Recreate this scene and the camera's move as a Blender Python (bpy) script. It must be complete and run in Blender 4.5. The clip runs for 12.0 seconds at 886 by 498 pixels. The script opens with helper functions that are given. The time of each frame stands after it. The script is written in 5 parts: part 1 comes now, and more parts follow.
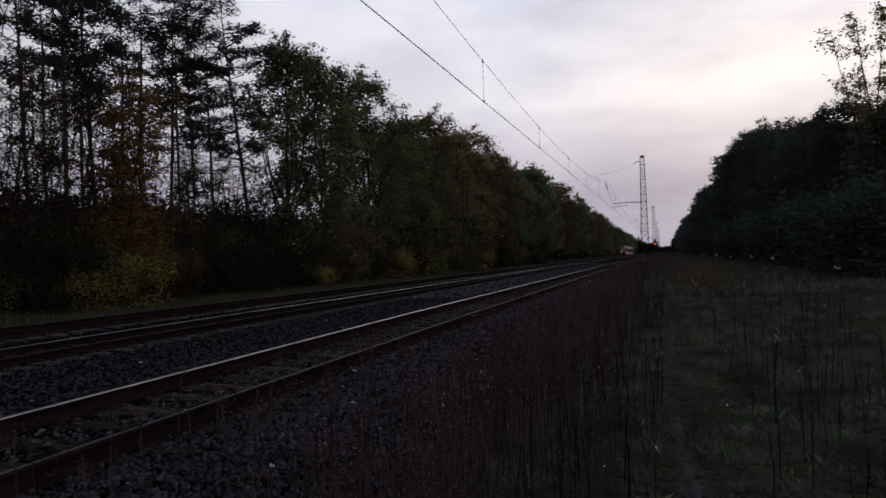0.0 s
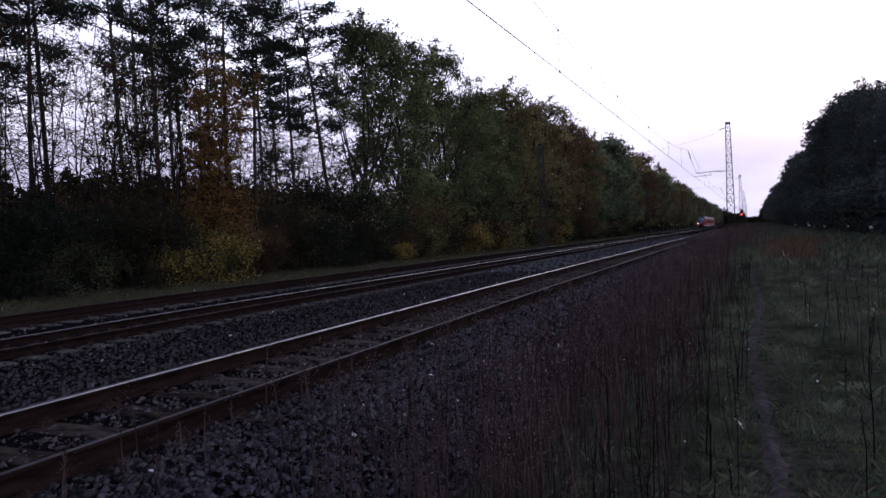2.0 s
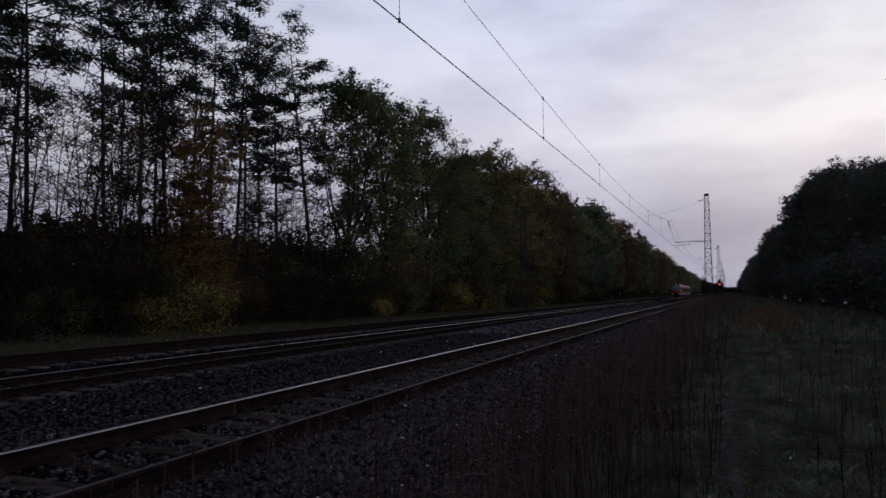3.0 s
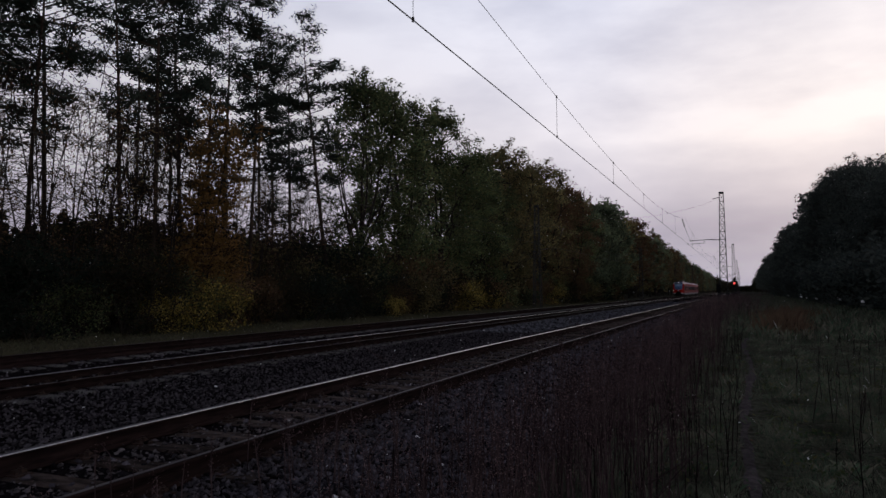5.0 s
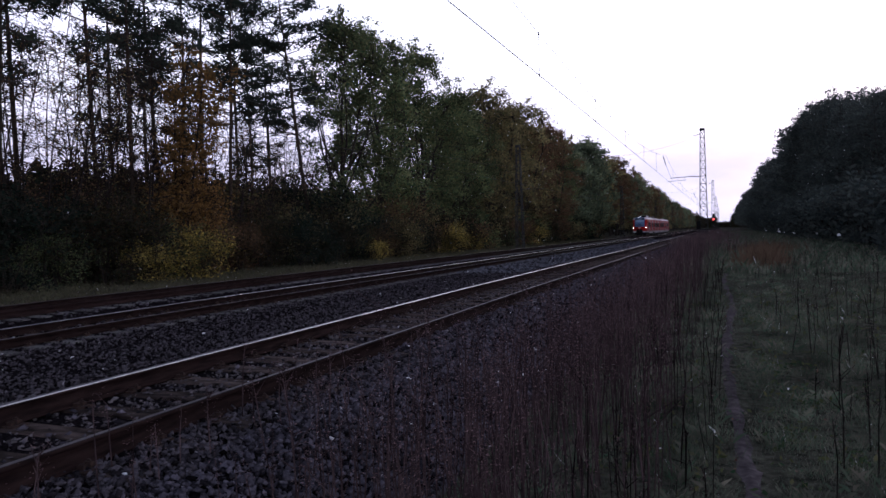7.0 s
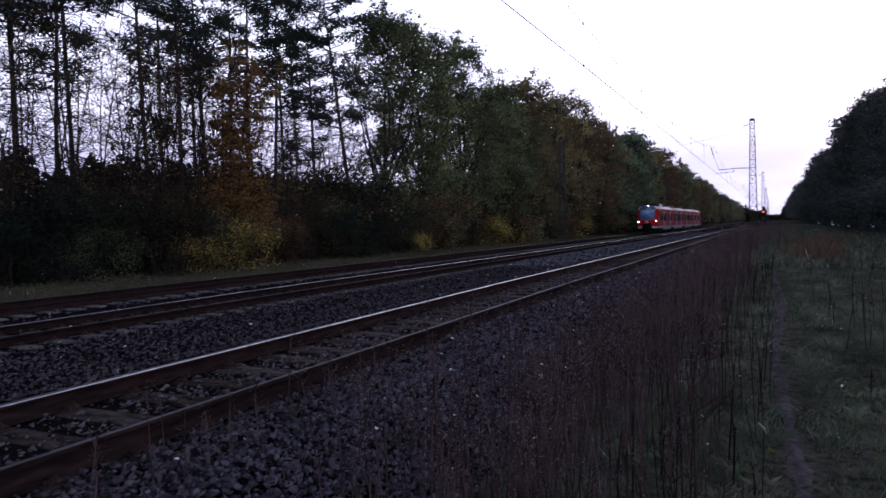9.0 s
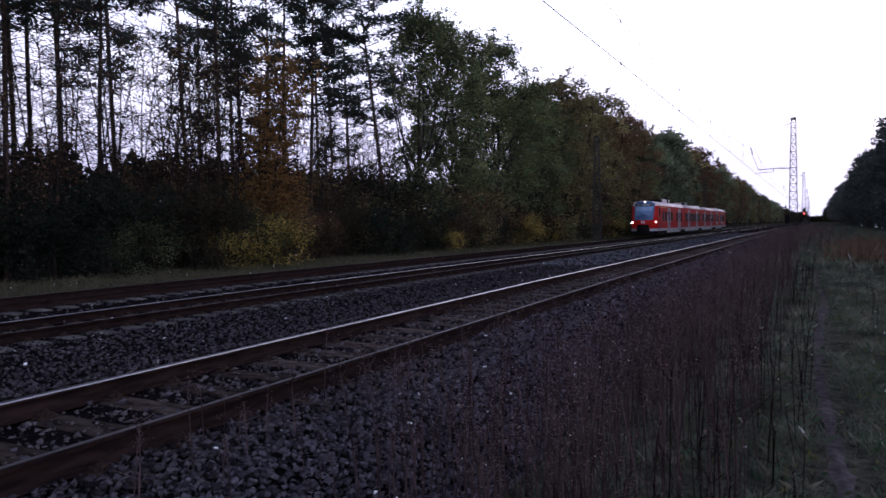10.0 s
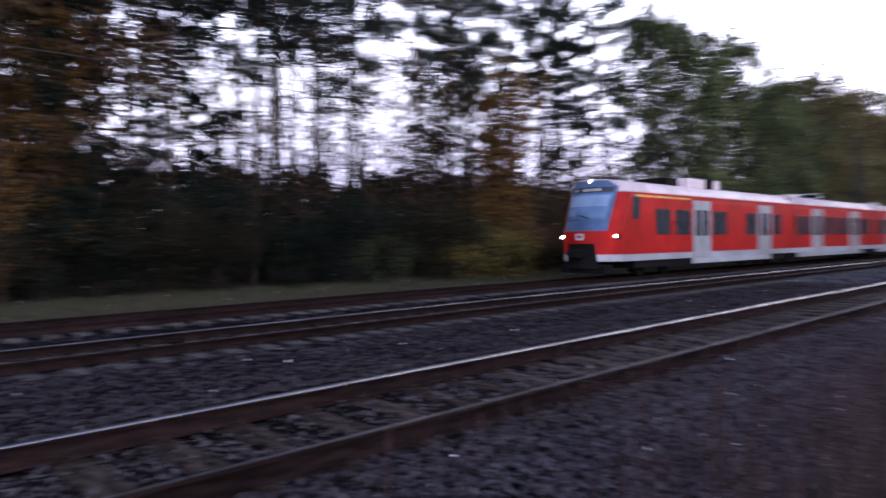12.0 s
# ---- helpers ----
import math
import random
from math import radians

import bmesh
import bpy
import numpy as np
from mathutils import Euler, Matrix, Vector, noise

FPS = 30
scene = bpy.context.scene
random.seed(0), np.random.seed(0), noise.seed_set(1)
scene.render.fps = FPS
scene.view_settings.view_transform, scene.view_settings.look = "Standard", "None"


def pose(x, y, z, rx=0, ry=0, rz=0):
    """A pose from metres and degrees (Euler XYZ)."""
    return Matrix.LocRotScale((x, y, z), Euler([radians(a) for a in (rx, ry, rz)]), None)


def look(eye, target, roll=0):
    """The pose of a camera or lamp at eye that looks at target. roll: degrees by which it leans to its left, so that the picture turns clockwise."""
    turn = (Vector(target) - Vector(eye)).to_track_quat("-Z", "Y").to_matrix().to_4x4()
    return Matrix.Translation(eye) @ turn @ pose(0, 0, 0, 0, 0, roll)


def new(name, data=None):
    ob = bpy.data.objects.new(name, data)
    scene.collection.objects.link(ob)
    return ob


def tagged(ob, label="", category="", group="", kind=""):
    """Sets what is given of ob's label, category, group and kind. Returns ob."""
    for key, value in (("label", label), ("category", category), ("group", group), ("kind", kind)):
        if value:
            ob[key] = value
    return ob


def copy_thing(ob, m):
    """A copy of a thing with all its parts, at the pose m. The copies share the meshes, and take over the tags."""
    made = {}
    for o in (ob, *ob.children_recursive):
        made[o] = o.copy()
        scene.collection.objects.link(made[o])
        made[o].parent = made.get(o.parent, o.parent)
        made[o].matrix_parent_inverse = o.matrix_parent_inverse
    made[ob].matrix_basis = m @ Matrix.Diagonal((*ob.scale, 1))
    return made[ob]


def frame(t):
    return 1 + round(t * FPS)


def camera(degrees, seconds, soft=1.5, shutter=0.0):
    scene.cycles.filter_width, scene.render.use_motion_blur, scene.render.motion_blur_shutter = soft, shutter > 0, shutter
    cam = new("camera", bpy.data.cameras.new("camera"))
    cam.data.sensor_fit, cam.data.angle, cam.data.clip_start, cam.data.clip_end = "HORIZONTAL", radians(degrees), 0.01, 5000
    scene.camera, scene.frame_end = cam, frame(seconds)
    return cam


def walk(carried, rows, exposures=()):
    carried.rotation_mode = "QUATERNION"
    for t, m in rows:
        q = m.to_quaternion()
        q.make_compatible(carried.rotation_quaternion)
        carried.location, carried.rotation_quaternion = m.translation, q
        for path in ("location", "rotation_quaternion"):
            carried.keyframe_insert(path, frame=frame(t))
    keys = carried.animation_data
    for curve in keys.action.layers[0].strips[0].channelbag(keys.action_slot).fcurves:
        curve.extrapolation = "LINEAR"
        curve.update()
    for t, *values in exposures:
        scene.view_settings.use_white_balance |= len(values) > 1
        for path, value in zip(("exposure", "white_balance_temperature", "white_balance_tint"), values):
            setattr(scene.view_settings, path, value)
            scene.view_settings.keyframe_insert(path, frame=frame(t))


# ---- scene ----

# ---------------------------------------------------------------- camera
cam = camera(64.35, 12.0, soft=1.5, shutter=0.45)
PATH = [
    (0.0, pose(-0.005, 0.029, 1.265, 90.51, 1.92, 17.34)),
    (0.5, pose(-0.001, 0.021, 1.258, 90.19, 1.76, 19.64)),
    (1.0, pose(-0.006, 0.014, 1.268, 88.93, 2.25, 21.16)),
    (1.5, pose(0.005, 0.008, 1.253, 88.35, 3.82, 24.82)),
    (2.0, pose(0.017, 0.011, 1.267, 88.67, 2.69, 23.59)),
    (2.5, pose(0.040, 0.020, 1.285, 92.16, 1.87, 23.85)),
    (3.0, pose(0.048, 0.024, 1.294, 93.36, 0.36, 22.02)),
    (3.2, pose(0.050, 0.026, 1.290, 93.47, 0.24, 21.47)),
    (4.8, pose(0.037, 0.010, 1.294, 93.19, 0.45, 22.53)),
    (5.0, pose(0.032, 0.007, 1.298, 93.27, 0.38, 23.06)),
    (5.5, pose(0.018, 0.014, 1.293, 91.01, 0.84, 22.27)),
    (6.0, pose(0.013, 0.015, 1.293, 87.91, 1.10, 19.66)),
    (6.5, pose(-0.010, 0.004, 1.301, 87.98, 1.36, 20.50)),
    (7.0, pose(-0.022, -0.005, 1.311, 88.52, 1.58, 21.61)),
    (8.8, pose(-0.028, -0.010, 1.312, 88.11, 1.49, 23.98)),
    (9.0, pose(-0.028, -0.017, 1.305, 88.04, 1.56, 25.05)),
    (9.5, pose(-0.025, -0.027, 1.296, 87.68, 1.15, 26.26)),
    (10.0, pose(-0.046, -0.043, 1.295, 87.94, 0.96, 27.70)),
    (10.5, pose(-0.060, -0.027, 1.298, 88.53, 0.82, 30.24)),
    (11.0, pose(-0.066, -0.011, 1.293, 88.98, 0.67, 31.50)),
    (11.5, pose(-0.086, -0.009, 1.283, 88.95, 0.89, 33.72)),
    (11.7, pose(-0.105, -0.020, 1.292, 89.02, 0.87, 36.40)),
    (11.8, pose(-0.118, -0.028, 1.300, 89.08, 0.85, 38.40)),
    (11.9, pose(-0.132, -0.037, 1.309, 89.13, 0.82, 41.30)),
    (12.0, pose(-0.147, -0.047, 1.318, 89.19, 0.79, 45.83)),
]
EXPOSURES = [
    (0.0, -1.0, 6420, 8), (0.5, -0.8, 6450, 8), (1.0, -0.4, 5910, 14), (1.5, -0.1, 5810, 15), (2.0, -0.1, 5810, 15),
    (2.5, -0.95, 6010, 14), (3.0, -1.15, 6060, 9), (5.0, -1.0, 6480, 9), (5.5, -0.97, 6500, 9), (6.0, -0.2, 5910, 14),
    (6.5, 0.05, 5810, 15), (7.0, 0.06, 5760, 15), (9.0, 0.08, 5560, 17), (9.5, 0.17, 5610, 16), (10.5, 0.28, 5610, 17),
    (11.5, 0.45, 5660, 16), (12.0, 1.0, 5700, 15),
]
walk(cam, PATH, EXPOSURES)

# ---------------------------------------------------------------- world and sun
def build_world():
    w = bpy.data.worlds.new("dusk_sky")
    scene.world = w
    w.use_nodes = True
    nt = w.node_tree
    nt.nodes.clear()
    N, L = nt.nodes.new, nt.links.new
    out, bg = N("ShaderNodeOutputWorld"), N("ShaderNodeBackground")
    sky = N("ShaderNodeTexSky")
    sky.sky_type, sky.sun_disc = "NISHITA", False
    sky.sun_elevation, sky.sun_rotation = radians(4), radians(40)
    tc, sep = N("ShaderNodeTexCoord"), N("ShaderNodeSeparateXYZ")
    L(tc.outputs["Generated"], sep.inputs[0])
    # overcast layer: pinkish near the horizon, white higher, blue-grey opposite the sunset
    ramp = N("ShaderNodeValToRGB")
    e = ramp.color_ramp.elements
    e[0].position, e[0].color = 0.0, (0.80, 0.76, 0.95, 1)
    e[1].position, e[1].color = 0.90, (0.08, 0.095, 0.15, 1)
    for p, c in ((0.08, (1.04, 0.94, 1.09, 1)), (0.2, (1.62, 1.52, 1.62, 1)), (0.40, (1.55, 1.56, 1.78, 1)), (0.49, (0.29, 0.32, 0.44, 1))):
        k = e.new(p)
        k.color = c
    L(sep.outputs["Z"], ramp.inputs[0])
    # soft streaked clouds
    mp = N("ShaderNodeMapping")
    mp.inputs["Scale"].default_value = (1.0, 1.0, 3.0)
    L(tc.outputs["Generated"], mp.inputs[0])
    nz = N("ShaderNodeTexNoise")
    nz.inputs["Scale"].default_value, nz.inputs["Detail"].default_value = 2.6, 6
    nz.inputs["Roughness"].default_value = 0.55
    L(mp.outputs[0], nz.inputs["Vector"])
    cr = N("ShaderNodeValToRGB")
    cr.color_ramp.elements[0].position, cr.color_ramp.elements[0].color = 0.36, (0.66, 0.67, 0.74, 1)
    cr.color_ramp.elements[1].position, cr.color_ramp.elements[1].color = 0.60, (1.1, 1.1, 1.1, 1)
    L(nz.outputs[0], cr.inputs[0])
    mul = N("ShaderNodeMix")
    mul.data_type, mul.blend_type = "RGBA", "MULTIPLY"
    mul.inputs["Factor"].default_value = 0.65
    L(ramp.outputs[0], mul.inputs[6])
    L(cr.outputs[0], mul.inputs[7])
    # the side away from the sunset is dimmer
    dim = N("ShaderNodeMapRange")
    dim.inputs["From Min"].default_value, dim.inputs["From Max"].default_value = -0.9, 0.6
    dim.inputs["To Min"].default_value, dim.inputs["To Max"].default_value = 0.80, 1.25
    L(sep.outputs["X"], dim.inputs[0])
    side = N("ShaderNodeVectorMath")
    side.operation = "SCALE"
    L(mul.outputs[2], side.inputs[0])
    L(dim.outputs[0], side.inputs["Scale"])
    # warm afterglow low in the direction of the set sun
    dot = N("ShaderNodeVectorMath")
    dot.operation = "DOT_PRODUCT"
    dot.inputs[1].default_value = (0.30, 0.93, 0.21)
    L(tc.outputs["Generated"], dot.inputs[0])
    near = N("ShaderNodeMapRange")
    near.interpolation_type = "SMOOTHSTEP"
    near.inputs["From Min"].default_value, near.inputs["From Max"].default_value = 0.86, 1.0
    L(dot.outputs["Value"], near.inputs[0])
    warm = N("ShaderNodeMix")
    warm.data_type, warm.blend_type = "RGBA", "MULTIPLY"
    warm.inputs[7].default_value = (1.12, 1.05, 0.94, 1)
    L(near.outputs[0], warm.inputs["Factor"])
    L(side.outputs[0], warm.inputs[6])
    # clear sky shines through a little
    scl = N("ShaderNodeVectorMath")
    scl.operation = "SCALE"
    scl.inputs["Scale"].default_value = 0.05
    L(sky.outputs[0], scl.inputs[0])
    mix = N("ShaderNodeMix")
    mix.data_type = "RGBA"
    mix.inputs["Factor"].default_value = 0.9
    L(scl.outputs[0], mix.inputs[6])
    L(warm.outputs[2], mix.inputs[7])
    L(mix.outputs[2], bg.inputs["Color"])
    bg.inputs["Strength"].default_value = 1.15
    L(bg.outputs[0], out.inputs[0])


build_world()
sun = new("sun", bpy.data.lights.new("sun", "SUN"))
sun.data.energy, sun.data.angle, sun.data.color = 0.25, radians(25), (1.0, 0.86, 0.74)
sun.matrix_world = look((0, 0, 0), (-math.sin(radians(40)), -math.cos(radians(40)), -0.35))


# ---------------------------------------------------------------- materials
def base_mat(name, rough=0.85, metal=0.0):
    m = bpy.data.materials.new(name)
    m.use_nodes = True
    b = m.node_tree.nodes["Principled BSDF"]
    b.inputs["Roughness"].default_value, b.inputs["Metallic"].default_value = rough, metal
    return m, m.node_tree, b


def mat(name, c1, c2, scale=8.0, rough=0.85, metal=0.0, bump=0.3, big=0.6, rnd=0.15, stretch=(1, 1, 1), spec=0.4):
    """Two-scale noise between two colours, darker and lighter patches, bump, per-object variation."""
    m, nt, b = base_mat(name, rough, metal)
    N, L = nt.nodes.new, nt.links.new
    b.inputs["Specular IOR Level"].default_value = spec
    tc, mp = N("ShaderNodeTexCoord"), N("ShaderNodeMapping")
    mp.inputs["Scale"].default_value = stretch
    L(tc.outputs["Object"], mp.inputs[0])
    n1, n2 = N("ShaderNodeTexNoise"), N("ShaderNodeTexNoise")
    n1.inputs["Scale"].default_value, n1.inputs["Detail"].default_value = scale, 7
    n2.inputs["Scale"].default_value, n2.inputs["Detail"].default_value = big, 3
    L(mp.outputs[0], n1.inputs["Vector"])
    L(tc.outputs["Object"], n2.inputs["Vector"])
    r = N("ShaderNodeValToRGB")
    r.color_ramp.elements[0].position, r.color_ramp.elements[0].color = 0.33, (*c1, 1)
    r.color_ramp.elements[1].position, r.color_ramp.elements[1].color = 0.68, (*c2, 1)
    L(n1.outputs[0], r.inputs[0])
    info = N("ShaderNodeObjectInfo")
    mr = N("ShaderNodeMapRange")
    mr.inputs["To Min"].default_value, mr.inputs["To Max"].default_value = 1 - rnd, 1 + rnd
    L(info.outputs["Random"], mr.inputs[0])
    mr2 = N("ShaderNodeMapRange")
    mr2.inputs["From Min"].default_value, mr2.inputs["From Max"].default_value = 0.3, 0.7
    mr2.inputs["To Min"].default_value, mr2.inputs["To Max"].default_value = 0.75, 1.2
    L(n2.outputs[0], mr2.inputs[0])
    mu = N("ShaderNodeMath")
    mu.operation = "MULTIPLY"
    L(mr.outputs[0], mu.inputs[0])
    L(mr2.outputs[0], mu.inputs[1])
    sc = N("ShaderNodeVectorMath")
    sc.operation = "SCALE"
    L(r.outputs[0], sc.inputs[0])
    L(mu.outputs[0], sc.inputs["Scale"])
    L(sc.outputs[0], b.inputs["Base Color"])
    if bump:
        bp = N("ShaderNodeBump")
        bp.inputs["Strength"].default_value, bp.inputs["Distance"].default_value = bump, 0.02
        L(n1.outputs[0], bp.inputs["Height"])
        L(bp.outputs[0], b.inputs["Normal"])
    return m


def chip_mat(name, colours):
    """Crushed stone: a tone for each stone, a fine grain on it."""
    m, nt, b = base_mat(name, 0.9)
    N, L = nt.nodes.new, nt.links.new
    b.inputs["Specular IOR Level"].default_value = 0.015
    geo = N("ShaderNodeNewGeometry")
    r = N("ShaderNodeValToRGB")
    els = r.color_ramp.elements
    stops = (0.0, 0.4, 0.8, 0.97, 1.0)
    for i, c in enumerate(colours):
        k = els[0] if i == 0 else els[1] if i == len(colours) - 1 else els.new(stops[i])
        k.position, k.color = stops[i], (*c, 1)
    L(geo.outputs["Random Per Island"], r.inputs[0])
    tc, nz = N("ShaderNodeTexCoord"), N("ShaderNodeTexNoise")
    nz.inputs["Scale"].default_value, nz.inputs["Detail"].default_value = 60, 5
    L(tc.outputs["Object"], nz.inputs["Vector"])
    mr = N("ShaderNodeMapRange")
    mr.inputs["To Min"].default_value, mr.inputs["To Max"].default_value = 0.55, 1.5
    L(nz.outputs[0], mr.inputs[0])
    sc = N("ShaderNodeVectorMath")
    sc.operation = "SCALE"
    L(r.outputs[0], sc.inputs[0])
    L(mr.outputs[0], sc.inputs["Scale"])
    L(sc.outputs[0], b.inputs["Base Color"])
    bp = N("ShaderNodeBump")
    bp.inputs["Strength"].default_value, bp.inputs["Distance"].default_value = 0.5, 0.01
    L(nz.outputs[0], bp.inputs["Height"])
    L(bp.outputs[0], b.inputs["Normal"])
    return m


def leaf_mat(name, colours, trans=0.25, patch=0.0):
    """Leaves: colour picked per leaf, part of the light shines through."""
    m, nt, b = base_mat(name, 0.7)
    N, L = nt.nodes.new, nt.links.new
    b.inputs["Specular IOR Level"].default_value = 0.0
    geo, info = N("ShaderNodeNewGeometry"), N("ShaderNodeObjectInfo")
    r = N("ShaderNodeValToRGB")
    els = r.color_ramp.elements
    for i, c in enumerate(colours):
        p = i / (len(colours) - 1)
        k = els[0] if i == 0 else els[1] if i == len(colours) - 1 else els.new(p)
        k.position, k.color = p, (*c, 1)
    L(geo.outputs["Random Per Island"], r.inputs[0])
    mr = N("ShaderNodeMapRange")
    mr.inputs["To Min"].default_value, mr.inputs["To Max"].default_value = 0.75, 1.3
    L(info.outputs["Random"], mr.inputs[0])
    sc = N("ShaderNodeVectorMath")
    sc.operation = "SCALE"
    L(r.outputs[0], sc.inputs[0])
    L(mr.outputs[0], sc.inputs["Scale"])
    L(sc.outputs[0], b.inputs["Base Color"])
    if patch:
        # growth varies from patch to patch
        tc, nz, mr3 = N("ShaderNodeTexCoord"), N("ShaderNodeTexNoise"), N("ShaderNodeMapRange")
        nz.inputs["Scale"].default_value, nz.inputs["Detail"].default_value = patch, 4
        mr3.inputs["From Min"].default_value, mr3.inputs["From Max"].default_value = 0.32, 0.68
        mr3.inputs["To Min"].default_value, mr3.inputs["To Max"].default_value = 0.4, 1.55
        L(tc.outputs["Object"], nz.inputs["Vector"])
        L(nz.outputs[0], mr3.inputs[0])
        mm = N("ShaderNodeMath")
        mm.operation = "MULTIPLY"
        L(mr.outputs[0], mm.inputs[0])
        L(mr3.outputs[0], mm.inputs[1])
        L(mm.outputs[0], sc.inputs["Scale"])
    tr, mx, out = N("ShaderNodeBsdfTranslucent"), N("ShaderNodeMixShader"), nt.nodes["Material Output"]
    L(sc.outputs[0], tr.inputs[0])
    mx.inputs[0].default_value = trans
    L(b.outputs[0], mx.inputs[1])
    L(tr.outputs[0], mx.inputs[2])
    L(mx.outputs[0], out.inputs[0])
    return m


def glow(name, colour, strength):
    m, nt, b = base_mat(name, 0.3)
    b.inputs["Base Color"].default_value = (*colour, 1)
    b.inputs["Emission Color"].default_value = (*colour, 1)
    b.inputs["Emission Strength"].default_value = strength
    return m


M_SOIL = mat("mossy_meadow_and_forest_soil", (0.018, 0.019, 0.014), (0.085, 0.082, 0.060), 11.0, 0.95, bump=0.5, big=0.9, spec=0.0)
M_PATH = mat("trodden_bare_earth", (0.045, 0.038, 0.038), (0.10, 0.084, 0.085), 14.0, 0.95, bump=0.6, big=1.4, spec=0.0)
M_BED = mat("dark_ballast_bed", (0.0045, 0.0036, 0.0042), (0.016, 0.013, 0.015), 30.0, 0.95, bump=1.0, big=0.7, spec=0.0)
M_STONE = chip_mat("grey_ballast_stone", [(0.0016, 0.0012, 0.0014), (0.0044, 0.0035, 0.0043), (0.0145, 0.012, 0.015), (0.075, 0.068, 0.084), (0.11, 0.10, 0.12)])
# darkest stone tones, for the beds between and beside the tracks
M_DARKSTONE = chip_mat("darkest_ballast_stone", [(0.0014, 0.001, 0.0012), (0.003, 0.0023, 0.0027), (0.006, 0.0048, 0.0056), (0.016, 0.0135, 0.0155), (0.09, 0.08, 0.09)])
# paler, bluer stone tones for the stretch beyond 30 m
M_PALE = chip_mat("pale_blue_grey_ballast", [(0.010, 0.009, 0.011), (0.022, 0.021, 0.026), (0.042, 0.041, 0.050), (0.09, 0.09, 0.105), (0.14, 0.14, 0.16)])
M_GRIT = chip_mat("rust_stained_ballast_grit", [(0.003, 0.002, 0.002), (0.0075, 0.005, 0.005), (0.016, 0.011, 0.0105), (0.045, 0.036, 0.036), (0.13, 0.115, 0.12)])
M_RUST = mat("rusty_rail_steel", (0.008, 0.0052, 0.005), (0.025, 0.015, 0.0135), 25.0, 0.9, bump=0.4, stretch=(1, 0.15, 1), spec=0.015)
M_RUNNING = mat("worn_rail_head", (0.34, 0.32, 0.33), (0.52, 0.49, 0.49), 20.0, 0.28, 1.0, bump=0.1, stretch=(1, 0.05, 1))
M_DULL = mat("dull_rail_head", (0.05, 0.043, 0.043), (0.12, 0.105, 0.105), 20.0, 0.5, 0.7, bump=0.1, stretch=(1, 0.05, 1))
M_SLEEPER = mat("weathered_oak_sleeper", (0.008, 0.0062, 0.0058), (0.105, 0.08, 0.07), 3.2, 0.9, bump=0.8, rnd=0.45, stretch=(1.0, 3.0, 1), spec=0.015)
M_CONC = mat("grey_concrete_sleeper", (0.06, 0.057, 0.055), (0.12, 0.115, 0.11), 12.0, 0.9, bump=0.3, rnd=0.2, spec=0.12)
M_IRON = mat("rusty_iron_fitting", (0.016, 0.010, 0.009), (0.045, 0.027, 0.021), 40.0, 0.8, bump=0.4, spec=0.1)
M_MAST = mat("dull_galvanised_lattice_steel", (0.022, 0.022, 0.023), (0.05, 0.05, 0.05), 6.0, 0.8, 0.0, bump=0.2, spec=0.15)
M_WIRE = mat("oxidised_copper_wire", (0.03, 0.03, 0.028), (0.06, 0.055, 0.05), 20.0, 0.6, 0.5, bump=0.0)
M_INS = mat("brown_glazed_insulator", (0.05, 0.03, 0.025), (0.09, 0.055, 0.04), 20.0, 0.3, bump=0.0)
M_BARK = mat("dark_oak_bark", (0.016, 0.013, 0.011), (0.046, 0.038, 0.031), 9.0, 0.95, bump=1.0, stretch=(3, 3, 0.5), spec=0.08)
M_PINEBARK = mat("pine_bark", (0.024, 0.018, 0.014), (0.062, 0.042, 0.031), 8.0, 0.95, bump=1.0, stretch=(3, 3, 0.6), spec=0.08)
M_TWIG = mat("dark_young_bark", (0.014, 0.011, 0.010), (0.036, 0.028, 0.024), 9.0, 0.95, bump=0.6, stretch=(3, 3, 0.5), spec=0.03)
M_STEM = mat("dry_weed_stalk", (0.018, 0.012, 0.013), (0.088, 0.061, 0.062), 5.0, 0.95, bump=0.0, big=2.0, spec=0.0)
M_DARKSTEM = mat("blackened_weed_stalk", (0.006, 0.005, 0.005), (0.02, 0.015, 0.014), 5.0, 0.95, bump=0.0, big=2.0, spec=0.0)
L_PINE = leaf_mat("pine_needles", [(0.018, 0.026, 0.021), (0.030, 0.041, 0.032), (0.046, 0.054, 0.042)], 0.12)
L_OAK = leaf_mat("late_oak_leaves", [(0.050, 0.090, 0.046), (0.085, 0.142, 0.066), (0.128, 0.185, 0.082), (0.17, 0.17, 0.075)], 0.42, 0.5)
L_OLIVE = leaf_mat("fading_olive_leaves", [(0.10, 0.11, 0.055), (0.16, 0.15, 0.07), (0.24, 0.18, 0.08)], 0.4, 0.5)
L_RUST = leaf_mat("russet_autumn_leaves", [(0.13, 0.068, 0.040), (0.21, 0.112, 0.056), (0.18, 0.135, 0.06), (0.11, 0.085, 0.045)], 0.3)
L_GOLD = leaf_mat("yellow_autumn_leaves", [(0.06, 0.075, 0.035), (0.11, 0.115, 0.045), (0.20, 0.17, 0.055), (0.42, 0.30, 0.07)], 0.25, 0.9)
L_ORANGE = leaf_mat("orange_autumn_leaves", [(0.18, 0.10, 0.032), (0.27, 0.145, 0.042), (0.13, 0.08, 0.03)], 0.35)
# undergrowth leaves: the shade inside the wood is put into their colour
L_DARK = leaf_mat("shade_darkened_undergrowth_leaves", [(0.018, 0.028, 0.016), (0.028, 0.04, 0.022), (0.046, 0.042, 0.022), (0.044, 0.028, 0.018)])
